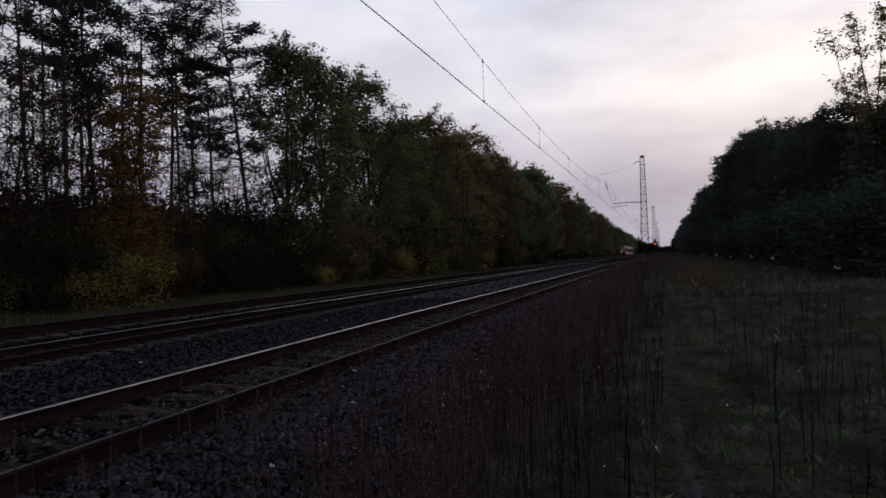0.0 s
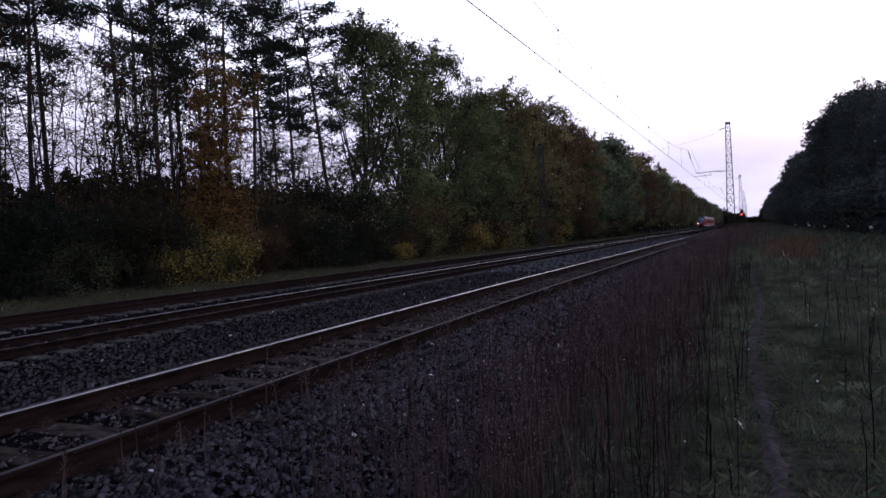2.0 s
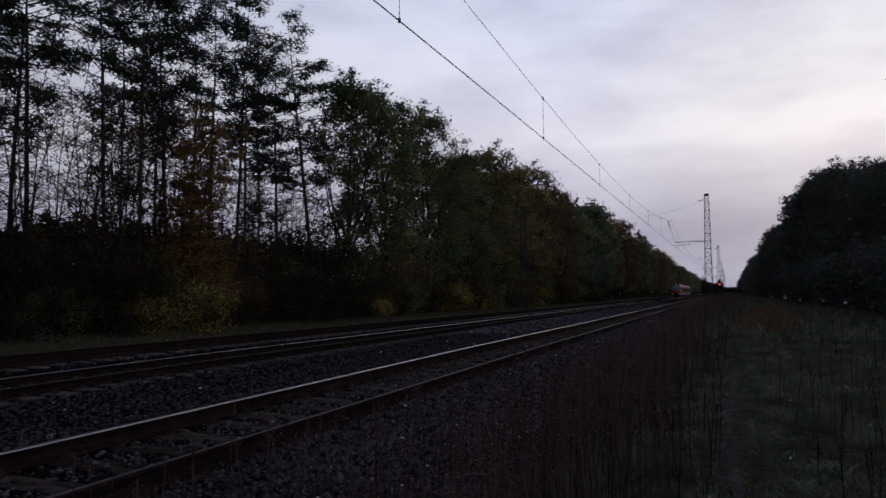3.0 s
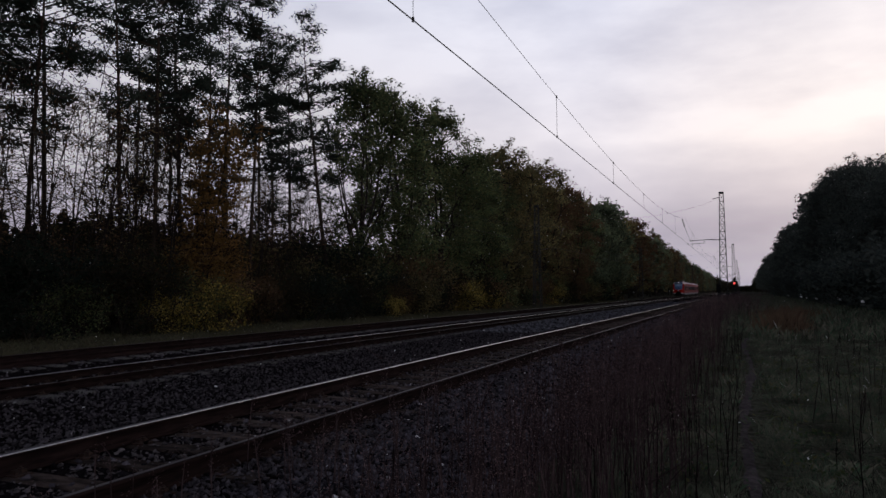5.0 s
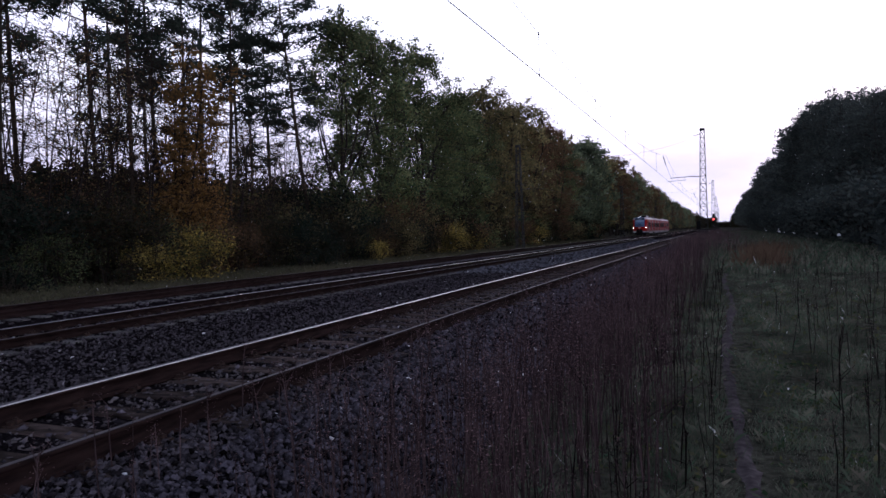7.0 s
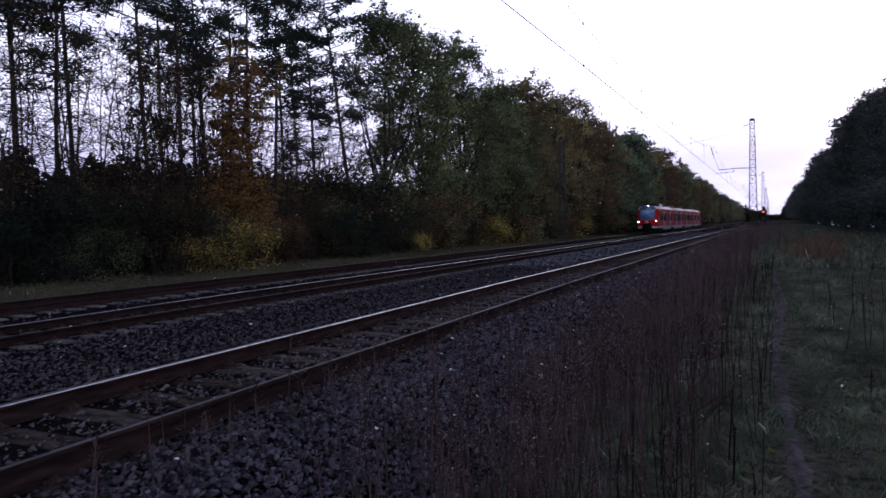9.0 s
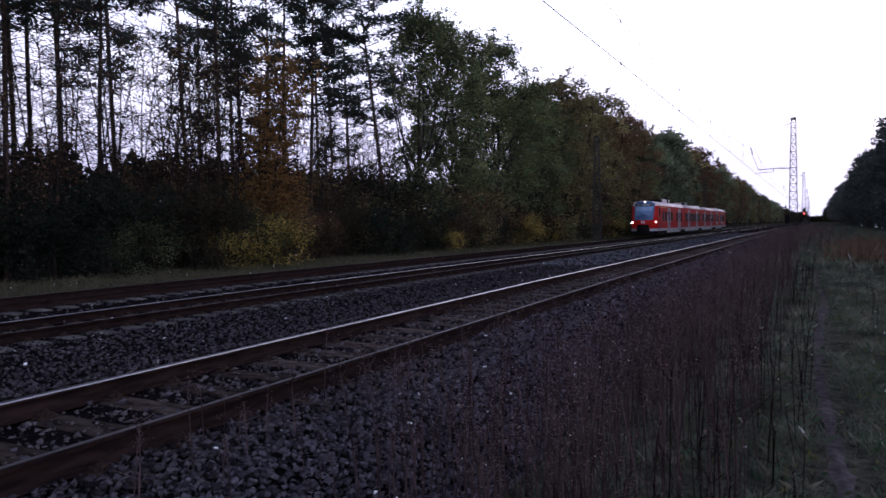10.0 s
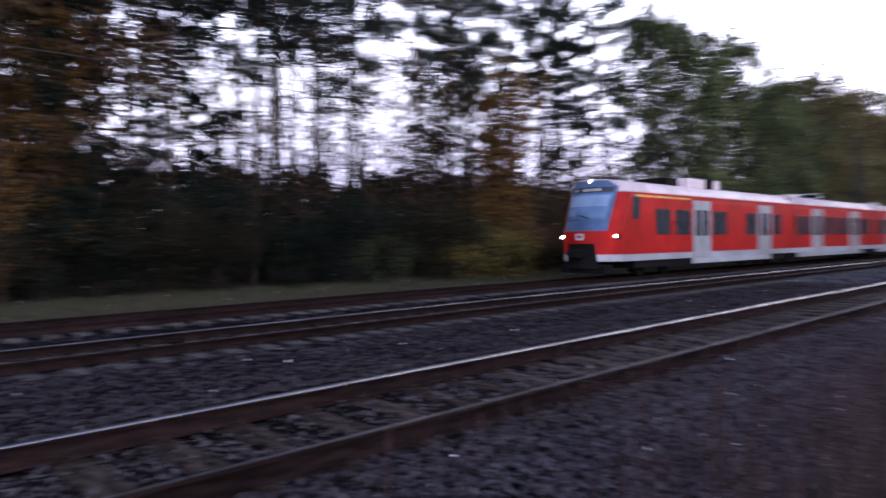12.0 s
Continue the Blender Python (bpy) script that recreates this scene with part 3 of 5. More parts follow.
def oak(name, seed, H, nclump, per, leaf, leafmat, R=0.26, base=0.2, limbs=6):
    """A full-crowned oak: trunk, rising limbs, twigs to separate leaf clumps with gaps between them."""
    rng = np.random.default_rng(seed)
    segs, nodes = [], []

    def limb(p, q, r0, r1, bend, pieces=5):
        mid = (p + q) / 2 + bend
        last = p
        for i in range(1, pieces + 1):
            t = i / pieces
            n = (1 - t) ** 2 * p + 2 * t * (1 - t) * mid + t * t * q + rng.normal(scale=0.006 * H, size=3) * (i < pieces)
            segs.append((last, n, r0 + (r1 - r0) * (t - 1 / pieces), r0 + (r1 - r0) * t))
            nodes.append(n)
            last = n

    fork = np.array([rng.normal(0, 0.2), rng.normal(0, 0.2), H * base * 1.15])
    limb(np.array([0, 0, -0.3]), fork, 0.020 * H, 0.014 * H, rng.normal(scale=0.1, size=3), 4)
    limb(fork, np.array([rng.normal(0, 0.7), rng.normal(0, 0.7), H * 0.93]), 0.012 * H, 0.02, rng.normal(scale=0.5, size=3), 8)
    for i in range(limbs):
        an = 6.28 * (i + rng.uniform(0, 0.7)) / limbs
        r, z = R * H * rng.uniform(0.45, 0.85), H * rng.uniform(0.5, 0.9)
        start = fork + np.array([0, 0, rng.uniform(-0.12, 0.22) * H])
        limb(start, np.array([r * math.cos(an), r * math.sin(an), z]), 0.0075 * H, 0.02, np.array([math.cos(an), math.sin(an), -0.4]) * 0.06 * H, 6)
    for _ in range(limbs):
        an, z = rng.uniform(0, 6.28), H * rng.uniform(base * 0.8, base * 1.6)
        r = R * H * rng.uniform(0.6, 0.95)
        limb(np.array([fork[0], fork[1], min(z, fork[2])]), np.array([r * math.cos(an), r * math.sin(an), z + 0.06 * H]), 0.004 * H, 0.015, np.array([0, 0, 0.02 * H]), 4)
    N = np.array(nodes)
    ph = rng.uniform(0, 6.28, 3)
    C, S = [], []
    for i in range(nclump):
        t = rng.uniform() ** 0.85
        an = rng.uniform(0, 6.28)
        env = R * H * np.interp(t, (0, .12, .35, .6, .8, .93, 1), (.62, .88, 1, .98, .84, .6, .3))
        env *= 1 + 0.2 * math.sin(2 * an + ph[0] + 5 * t) + 0.14 * math.sin(3 * an + ph[1] - 6 * t) + rng.normal(0, 0.05)
        r = env * rng.uniform() ** 0.42
        C.append((r * math.cos(an), r * math.sin(an), H * (base + (0.96 - base) * t)))
        S.append(rng.uniform(0.024, 0.052) * H)
    for i in range(nclump // 4):
        an, r = rng.uniform(0, 6.28), R * H * rng.uniform(0, 0.95)
        C.append((r * math.cos(an), r * math.sin(an), H * (1.0 - 0.28 * (r / (R * H)) ** 2 + rng.uniform(-0.07, 0.06))))
        S.append(rng.uniform(0.010, 0.024) * H)
    C, S = np.array(C), np.array(S)
    for c, sz in zip(C, S):
        d = np.linalg.norm(N - c, axis=1) + 3.0 * np.maximum(0, N[:, 2] - c[2] + 0.4)
        n = N[d.argmin()]
        m = (n + c) / 2 + rng.normal(scale=0.2, size=3) - (0, 0, 0.12)
        segs += [(n, m, 0.045, 0.03), (m, c, 0.03, 0.016)]
        for _ in range(3 if per > 40 else 0):
            segs.append((c, c + rng.normal(scale=sz, size=3) * (1, 1, 0.7), 0.013, 0.007))
    e = new(name)
    V, F = tubes(segs, 6)
    obj("trunk", np_mesh("trunk", V, F), M_BARK, e)
    n = np.maximum(6, per * (S / (0.036 * H)) ** 2).astype(int)
    big = np.repeat(S, n)[:, None]
    P = np.repeat(C, n, 0) + rng.normal(size=(n.sum(), 3)) * big * (0.58, 0.58, 0.48)
    V, F = leaf_quads(rng, P, leaf, 0.62)
    obj("crown", np_mesh("crown", V, F), leafmat, e)
    return e


def pine(name, seed, H, crown, lean=0.0, reach=0.13, gaps=0.25, needles=L_PINE, tufts=2, girth=0.0):
    """A forest pine: long bare bole with dead twigs, uneven whorls of limbs that carry flat needle pads."""
    rng = np.random.default_rng(seed)
    segs, tuft = [], []
    p, d = np.array([0, 0, -0.3]), np.array([lean, rng.normal(0, 0.015), 1.0])
    n, r = 16, girth or H * rng.uniform(0.0056, 0.0078)
    axis, radius = [p], [r * 1.3]
    for i in range(n):
        d = d + rng.normal(scale=0.014, size=3) - (lean * 0.03, 0, 0)
        d[2] = 1
        q = p + d * (H + 0.3) / n
        r1 = r * (0.95 if i < 9 else 0.8)
        segs.append((p, q, r * (1.25 if i == 0 else 1), r1))
        p, r = q, r1
        axis.append(p)
        radius.append(r)
    axis = np.array(axis)

    def at(z):
        return np.array([np.interp(z, axis[:, 2], axis[:, 0]), np.interp(z, axis[:, 2], axis[:, 1]), z])

    for _ in range(int(60 * (1 - crown))):
        z = rng.uniform(0.12, 1.05 - crown) * H
        an, l = rng.uniform(0, 6.28), rng.uniform(0.4, 2.3)
        b = at(z)
        out = np.array([math.cos(an), math.sin(an), 0])
        m = b + out * l * 0.5 + (0, 0, rng.uniform(-0.05, 0.25))
        c = m + out * l * 0.5 + (0, 0, rng.uniform(-0.5, 0.1))
        segs += [(b, m, 0.024, 0.016), (m, c, 0.016, 0.010)]
        for _ in range(4):
            m2 = m + (c - m) * rng.uniform(-0.5, 0.9)
            segs.append((m2, m2 + rng.normal(scale=(0.35, 0.35, 0.22), size=3), 0.011, 0.008))
    z = H * (1 - crown)
    while z < H * 0.985:
        t = (z / H - 1 + crown) / crown
        prof = np.interp(t, (0, 0.25, 0.6, 0.85, 1), (0.75, 1.0, 0.85, 0.5, 0.16))
        for k in range(rng.integers(2, 5)):
            if rng.uniform() < gaps:
                continue
            an, l = rng.uniform(0, 6.28), H * reach * prof * rng.uniform(0.45, 1.2)
            b = at(z + rng.normal(0, 0.15))
            out = np.array([math.cos(an), math.sin(an), 0])
            m = b + out * l * 0.5 + (0, 0, l * rng.uniform(-0.05, 0.3))
            c = m + out * l * 0.5 + (0, 0, l * rng.uniform(-0.08, 0.28))
            w = 0.016 + 0.016 * l / 2
            segs += [(b, m, w * 1.3, w), (m, c, w, 0.012)]
            for _ in range(int(3 + 2.6 * l)):
                f = rng.uniform(-0.35, 1.0)
                m2 = m + (c - m) * f if f > 0 else m + (m - b) * f
                o = m2 + rng.normal(scale=(0.34, 0.34, 0.12), size=3) + out * 0.15 + (0, 0, 0.1)
                segs.append((m2, o, 0.011, 0.006))
                for j in range(tufts):
                    tuft.append(m2 + (o - m2) * (1 - 0.45 * j))
        z += rng.uniform(0.35, 0.95)
    tuft.append(at(H))
    e = new(name)
    V, F = tubes(segs, 6)
    obj("trunk", np_mesh("trunk", V, F), M_PINEBARK, e)
    C = np.array(tuft)
    P = np.repeat(C, 14, 0) + rng.normal(scale=(0.15, 0.15, 0.10), size=(len(C) * 14, 3))
    V, F = leaf_quads(rng, P, 0.25, 0.24, 0.8)
    obj("crown", np_mesh("crown", V, F), needles, e)
    return e


def sapling(name, seed, H, stems, nleaf, leafmat, lean=0.12, leaf=0.10):
    """A clump of thin curved stems with many fine rising twigs and few leaves."""
    rng = np.random.default_rng(seed)
    segs, tips = [], []
    for s in range(stems):
        an = rng.uniform(0, 6.28)
        d = np.array([math.cos(an) * lean * rng.uniform(0.2, 2.0), math.sin(an) * lean * rng.uniform(0.2, 2.0), 1.0])
        p = np.array([rng.normal(0, 0.25), rng.normal(0, 0.25), -0.2])
        h = H * rng.uniform(0.7, 1.0)
        r = 0.0068 * h * rng.uniform(0.7, 1.3)
        for i in range(11):
            q = p + d * h / 11
            segs.append((p, q, r, r * 0.88))
            if i > 1:
                for _ in range(3):
                    b = p + (q - p) * rng.uniform()
                    ta = rng.uniform(0, 6.28)
                    l = rng.uniform(0.5, 1.0) * (2.0 - 0.11 * i)
                    m = b + np.array([math.cos(ta) * l * 0.5, math.sin(ta) * l * 0.5, l * rng.uniform(0.15, 0.5)])
                    c = m + np.array([math.cos(ta) * l * 0.5, math.sin(ta) * l * 0.5, l * rng.uniform(-0.1, 0.4)])
                    segs += [(b, m, max(r * 0.42, 0.016), 0.016), (m, c, 0.016, 0.010)]
                    tips += [m, c]
                    for _ in range(4):
                        m2 = b + (c - b) * rng.uniform(0.3, 1)
                        o = m2 + rng.normal(scale=(0.3, 0.3, 0.16), size=3) + (0, 0, 0.06)
                        segs.append((m2, o, 0.0115, 0.008))
                        tips.append(o)
            p, r = q, r * 0.88
            d = d + rng.normal(scale=0.035, size=3)
            d[2] = 1
    e = new(name)
    V, F = tubes(segs, 5)
    obj("trunk", np_mesh("trunk", V, F), M_TWIG, e)
    T = np.array(tips)
    P = T[rng.integers(0, len(T), nleaf)] + rng.normal(scale=0.13, size=(nleaf, 3))
    V, F = leaf_quads(rng, P, leaf, 0.65)
    obj("crown", np_mesh("crown", V, F), leafmat, e)
    return e


def plant(proto, x, y, rng, scale=1.0, label="", category="tree", group="", tilt=3.0, turn=None):
    s = scale * rng.uniform(0.93, 1.07)
    proto.scale = (s * rng.uniform(0.92, 1.1), s * rng.uniform(0.92, 1.1), s)
    o = copy_thing(proto, pose(x, y, float(ground_z(x, y)) - 0.05, rng.normal(0, tilt * 0.4), rng.normal(0, tilt * 0.4), rng.uniform(0, 360) if turn is None else turn))
    tagged(o, label, category, group)
    return o


def build_woods():
    rng = np.random.default_rng(21)
    pines = [pine("pine_tree", 40 + i, 19.0, c, 0.0, w, g) for i, (c, w, g) in enumerate(
        ((0.5, 0.115, 0.22), (0.6, 0.10, 0.3), (0.42, 0.125, 0.2), (0.68, 0.10, 0.36), (0.55, 0.13, 0.28)))]
    leaning = pine("pine_tree", 47, 19.5, 0.58, -0.235, 0.15, 0.0, girth=0.165)
    oaks = [oak("oak_tree", 60 + i, 19.0, 172, 122, 0.21, L_OAK, r, 0.18, 8) for i, r in enumerate((0.25, 0.23, 0.24))]
    fading = [oak("oak_tree", 70 + i, 19.0, 150, 85, 0.25, m, r, 0.16) for i, (m, r) in enumerate(((L_OLIVE, 0.22), (L_RUST, 0.24), (L_OAK, 0.23)))]
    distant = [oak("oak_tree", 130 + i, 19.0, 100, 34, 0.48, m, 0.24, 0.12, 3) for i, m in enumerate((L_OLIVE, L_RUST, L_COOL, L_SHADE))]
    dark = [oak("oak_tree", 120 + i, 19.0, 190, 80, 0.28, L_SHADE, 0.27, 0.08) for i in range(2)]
    thin = [sapling("birch_tree", 80 + i, 13.5, st, n, m, ln) for i, (st, n, m, ln) in enumerate(
        ((4, 1500, L_RUST, 0.11), (5, 900, L_OLIVE, 0.16), (4, 1100, L_DARK, 0.22), (3, 1700, L_RUST, 0.08)))]
    aspen = sapling("aspen_tree", 90, 14.0, 4, 7500, L_ORANGE, 0.07, 0.16)
    low_aspen = sapling("aspen_tree", 92, 6.0, 6, 4200, L_ORANGE, 0.25, 0.13)
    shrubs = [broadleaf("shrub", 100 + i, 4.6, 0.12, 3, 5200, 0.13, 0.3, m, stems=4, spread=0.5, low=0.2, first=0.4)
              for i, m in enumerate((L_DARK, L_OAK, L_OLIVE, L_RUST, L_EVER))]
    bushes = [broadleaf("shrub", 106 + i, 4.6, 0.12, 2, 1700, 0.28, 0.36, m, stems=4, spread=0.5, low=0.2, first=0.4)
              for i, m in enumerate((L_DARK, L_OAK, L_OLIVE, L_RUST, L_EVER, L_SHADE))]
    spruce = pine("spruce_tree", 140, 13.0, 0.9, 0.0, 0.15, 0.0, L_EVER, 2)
    twiggy = sapling("ash_tree", 125, 19.0, 4, 3800, L_OLIVE, 0.10, 0.2)
    gold = broadleaf("shrub", 111, 3.4, 0.12, 3, 4600, 0.13, 0.26, L_GOLD, stems=4, spread=0.5, low=0.2, first=0.4)
    protos = pines + oaks + fading + thin + shrubs + bushes + distant + dark + [leaning, aspen, low_aspen, gold, twiggy, spruce]
    row = "trees along the left edge of the line"
    pl = "tall slender pine with bare trunk and dark airy crown"
    # pines at the edge of the wood: place along the line at 26 m off it, depth factor, size
    for i, (y, f, s) in enumerate((
            (12.2, 1.05, 1.0), (13.0, 1.12, 1.05), (14.3, 0.98, 1.02), (15.2, 1.0, 1.0), (15.7, 1.1, 1.06), (17.3, 1.15, 1.05),
            (19.1, 1.0, 1.0), (20.0, 1.08, 1.03), (23.8, 1.02, 1.0), (24.6, 1.14, 1.1), (25.7, 1.0, 1.02), (27.6, 1.22, 1.2),
            (29.3, 1.05, 1.06), (30.6, 1.2, 1.15), (32.7, 1.0, 1.0), (34.9, 1.06, 0.93), (36.6, 1.3, 1.15), (11.0, 1.0, 1.02), (9.6, 1.06, 1.05),
            (8.2, 1.0, 1.0), (6.9, 1.12, 1.08), (5.4, 0.98, 1.0), (4.2, 1.06, 1.06), (2.8, 1.0, 1.0), (1.2, 1.1, 1.08), (-0.6, 1.0, 1.0),
            (-2.6, 1.05, 1.02), (-4.6, 1.0, 1.05), (7.6, 1.35, 1.25), (3.4, 1.3, 1.2), (10.2, 1.3, 1.2), (26.8, 1.45, 1.3), (33.6, 1.4, 1.25))):
        plant(pines[(i * 3 + i // 5) % 5], -26 * f, y * f, rng, s, pl, "tree", row, 2.0)
    plant(leaning, -26.1, 42.0, np.random.default_rng(4), 0.98, "leaning pine with a bare trunk and an open crown", "tree", row, 0.0, 80)
    for x, y, s in ((-25.5, -7, 1.0), (-25.2, -2.5, 0.8), (-27.5, 1.0, 1.1), (-25.4, 6.6, 0.7), (-28.5, 4.2, 1.15), (-27.2, 12.6, 0.62), (-25.6, 10.4, 0.5),
                    (-29, -5.5, 1.2), (-30.5, 9.0, 1.0), (-27, -11, 1.1), (-25.8, 3.2, 0.6), (-26.5, 15.8, 0.4), (-25.4, 8.4, 0.42), (-25.0, 0.5, 0.5)):
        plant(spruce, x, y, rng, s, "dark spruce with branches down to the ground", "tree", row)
    for x, y, k in ((-31, -3, 2), (-33, 1.5, 0), (-36, 5.5, 2), (-30.5, -8, 1), (-38, -1, 0), (-35, -10, 2), (-28.2, 4.8, 1), (-29.6, 8.2, 1), (-27.8, 1.6, 0)):
        plant(fading[k], x, y, rng, 0.9, "dense dark tree deep in the wood", "tree", row)
    for i, (y, f, s) in enumerate((
            (18.4, 1.0, 1.0), (19.6, 0.98, 0.95), (20.6, 1.0, 1.05), (21.5, 1.06, 1.0), (22.4, 1.0, 1.05), (23.2, 1.04, 0.9), (26.6, 0.97, 0.9), (27.4, 1.02, 0.95),
            (30.4, 1.02, 0.85), (31.6, 1.06, 0.8), (33.8, 1.02, 0.85), (35.8, 1.0, 0.72), (37.6, 1.0, 0.75), (39.2, 1.02, 0.8), (16.6, 0.98, 0.9),
            (17.6, 1.15, 1.0), (14.8, 1.1, 0.8), (13.4, 1.0, 0.7), (11.6, 1.1, 0.85), (8.8, 1.05, 0.8), (6.0, 1.1, 0.9), (24.8, 1.25, 1.1), (29.0, 1.25, 1.1),
            (42.8, 1.05, 0.7), (44.5, 1.1, 0.75), (2.0, 1.05, 0.8), (15.4, 0.98, 0.85), (12.6, 1.15, 0.95), (10.2, 1.0, 0.8),
            (24.2, 0.98, 1.0), (25.2, 1.05, 0.95), (28.2, 1.1, 1.05), (32.2, 1.0, 0.75), (34.4, 1.15, 0.95), (36.6, 1.1, 0.85), (38.4, 1.15, 0.9), (40.4, 1.1, 0.8),
            (4.6, 1.0, 0.8), (7.4, 1.0, 0.75), (-1.2, 1.05, 0.9))):
        plant(thin[(i * 2 + i // 3) % 4], -26 * f, y * f, rng, s, "thin-stemmed young birch with few autumn leaves", "tree", row)
    solo = np.random.default_rng(2)
    for y, f, s in ((16.3, 1.22, 1.15), (13.8, 1.4, 1.3)):
        plant(pines[2], -26 * f, y * f, np.random.default_rng(6), s, pl, "tree", row, 2.0)
    plant(aspen, -24.6, 27.6, solo, 1.0, "slender aspen with orange autumn leaves", "tree", row)
    plant(low_aspen, -24.6, 28.6, solo, 0.95, "low aspen with orange autumn leaves", "tree", row)
    plant(low_aspen, -24.9, 26.8, solo, 0.75, "low aspen with orange autumn leaves", "tree", row)
    plant(aspen, -25.8, 6.4, rng, 0.95, "slender aspen with orange autumn leaves", "tree", row)
    plant(low_aspen, -25.4, 4.6, rng, 0.8, "low aspen with orange autumn leaves", "tree", row)
    for x, y, s in ((-22.9, 26.1, 0.8), (-23.4, 24.4, 0.6), (-23.8, 61.0, 0.85), (-23.6, 68.0, 0.7), (-23.8, 92.0, 0.9), (-23.4, 45.6, 0.5)):
        plant(gold, x, y, rng, s, "yellow-leaved shrub at the edge of the verge", "shrub", "shrubs along the verge")
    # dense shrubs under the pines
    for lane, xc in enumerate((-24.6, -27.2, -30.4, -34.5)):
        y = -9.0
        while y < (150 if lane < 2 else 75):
            # the near stretch mostly takes the two leaf colours with shade in them
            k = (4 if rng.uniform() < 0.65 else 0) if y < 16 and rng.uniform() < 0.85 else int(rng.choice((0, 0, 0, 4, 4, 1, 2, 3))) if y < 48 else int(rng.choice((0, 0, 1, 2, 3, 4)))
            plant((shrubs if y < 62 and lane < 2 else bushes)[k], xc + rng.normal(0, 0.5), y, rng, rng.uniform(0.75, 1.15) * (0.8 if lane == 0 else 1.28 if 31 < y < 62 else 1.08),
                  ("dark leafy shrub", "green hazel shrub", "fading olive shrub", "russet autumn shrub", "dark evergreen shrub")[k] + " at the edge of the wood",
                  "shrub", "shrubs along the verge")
            y += rng.uniform(2.0, 3.4) * (1 + lane * 0.2)
    # broad oaks, then the long receding row
    green, turning = "broad oak with dense late green leaves", "oak with thinning autumn leaves in a long row"
    for x, y, s, k, tn in ((-26.8, 47.4, 0.90, 2, 20), (-27.2, 54.0, 1.0, 0, 200), (-26.8, 62.0, 0.99, 1, 90)):
        plant(oaks[k], x, y, rng, s, green, "tree", row, 1.5, tn)
    y = 69.5
    while y < 700:
        for lane in range(1 if y < 82 else 3 if y < 150 else 2):
            far = y > 125 or lane == 2
            k = 2 if y < 77 else 0 if y < 97 else 1 if y < 116 else 2 if y < 150 else int(rng.choice((0, 1, 2, 2)))
            if lane:
                k = int(rng.integers(3))
            pr = distant[k] if far else oaks[int(rng.integers(3))] if k == 2 else fading[k]
            plant(pr, -26.3 - 5.5 * lane + rng.normal(0, 0.7), y + rng.normal(0, 0.8), rng,
                  rng.uniform(0.89, 1.04) * np.interp(y, (70, 230, 380, 700), (1.0, 1.02, 0.92, 0.8)), green if k == 2 else turning, "tree", row)
        y += rng.uniform(5.2, 7.0) if y < 160 else rng.uniform(8, 11) if y < 350 else rng.uniform(12, 16)
    # the wood on the other side, its backlit darkness put into the leaf colour
    rowr = "trees along the right edge of the clearing"
    y = 64.0
    while y < 700:
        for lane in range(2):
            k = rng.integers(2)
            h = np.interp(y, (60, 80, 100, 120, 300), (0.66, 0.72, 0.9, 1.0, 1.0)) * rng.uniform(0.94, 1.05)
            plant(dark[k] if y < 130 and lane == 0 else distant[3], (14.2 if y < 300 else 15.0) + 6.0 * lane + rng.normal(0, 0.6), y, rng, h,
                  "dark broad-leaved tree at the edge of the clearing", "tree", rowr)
        y += rng.uniform(5, 7) if y < 150 else rng.uniform(9, 12) if y < 350 else rng.uniform(14, 18)
    for x, y, s in ((14.6, 56.0, 1.08), (15.8, 60.0, 1.0), (17.5, 55.0, 1.05)):
        plant(twiggy, x, y, rng, s, "tall twiggy tree with few late leaves", "tree", rowr)
    for x, y, s in ((15.5, 57.5, 0.62), (20, 53, 0.8), (22, 46, 0.85), (26, 36, 0.9)):
        plant(dark[rng.integers(2)], x, y, rng, s, "dark broad-leaved tree at the edge of the clearing", "tree", rowr)
    y = 30.0
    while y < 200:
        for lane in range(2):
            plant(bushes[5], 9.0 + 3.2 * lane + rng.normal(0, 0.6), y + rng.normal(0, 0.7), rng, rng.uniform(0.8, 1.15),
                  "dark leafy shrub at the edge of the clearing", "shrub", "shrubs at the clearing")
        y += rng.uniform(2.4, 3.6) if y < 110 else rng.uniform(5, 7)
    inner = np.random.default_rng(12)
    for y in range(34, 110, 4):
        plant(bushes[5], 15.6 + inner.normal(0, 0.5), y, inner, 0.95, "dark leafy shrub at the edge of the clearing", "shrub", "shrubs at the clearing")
    for p in protos:
        for o in (*p.children_recursive, p):
            bpy.data.objects.remove(o)


build_woods()


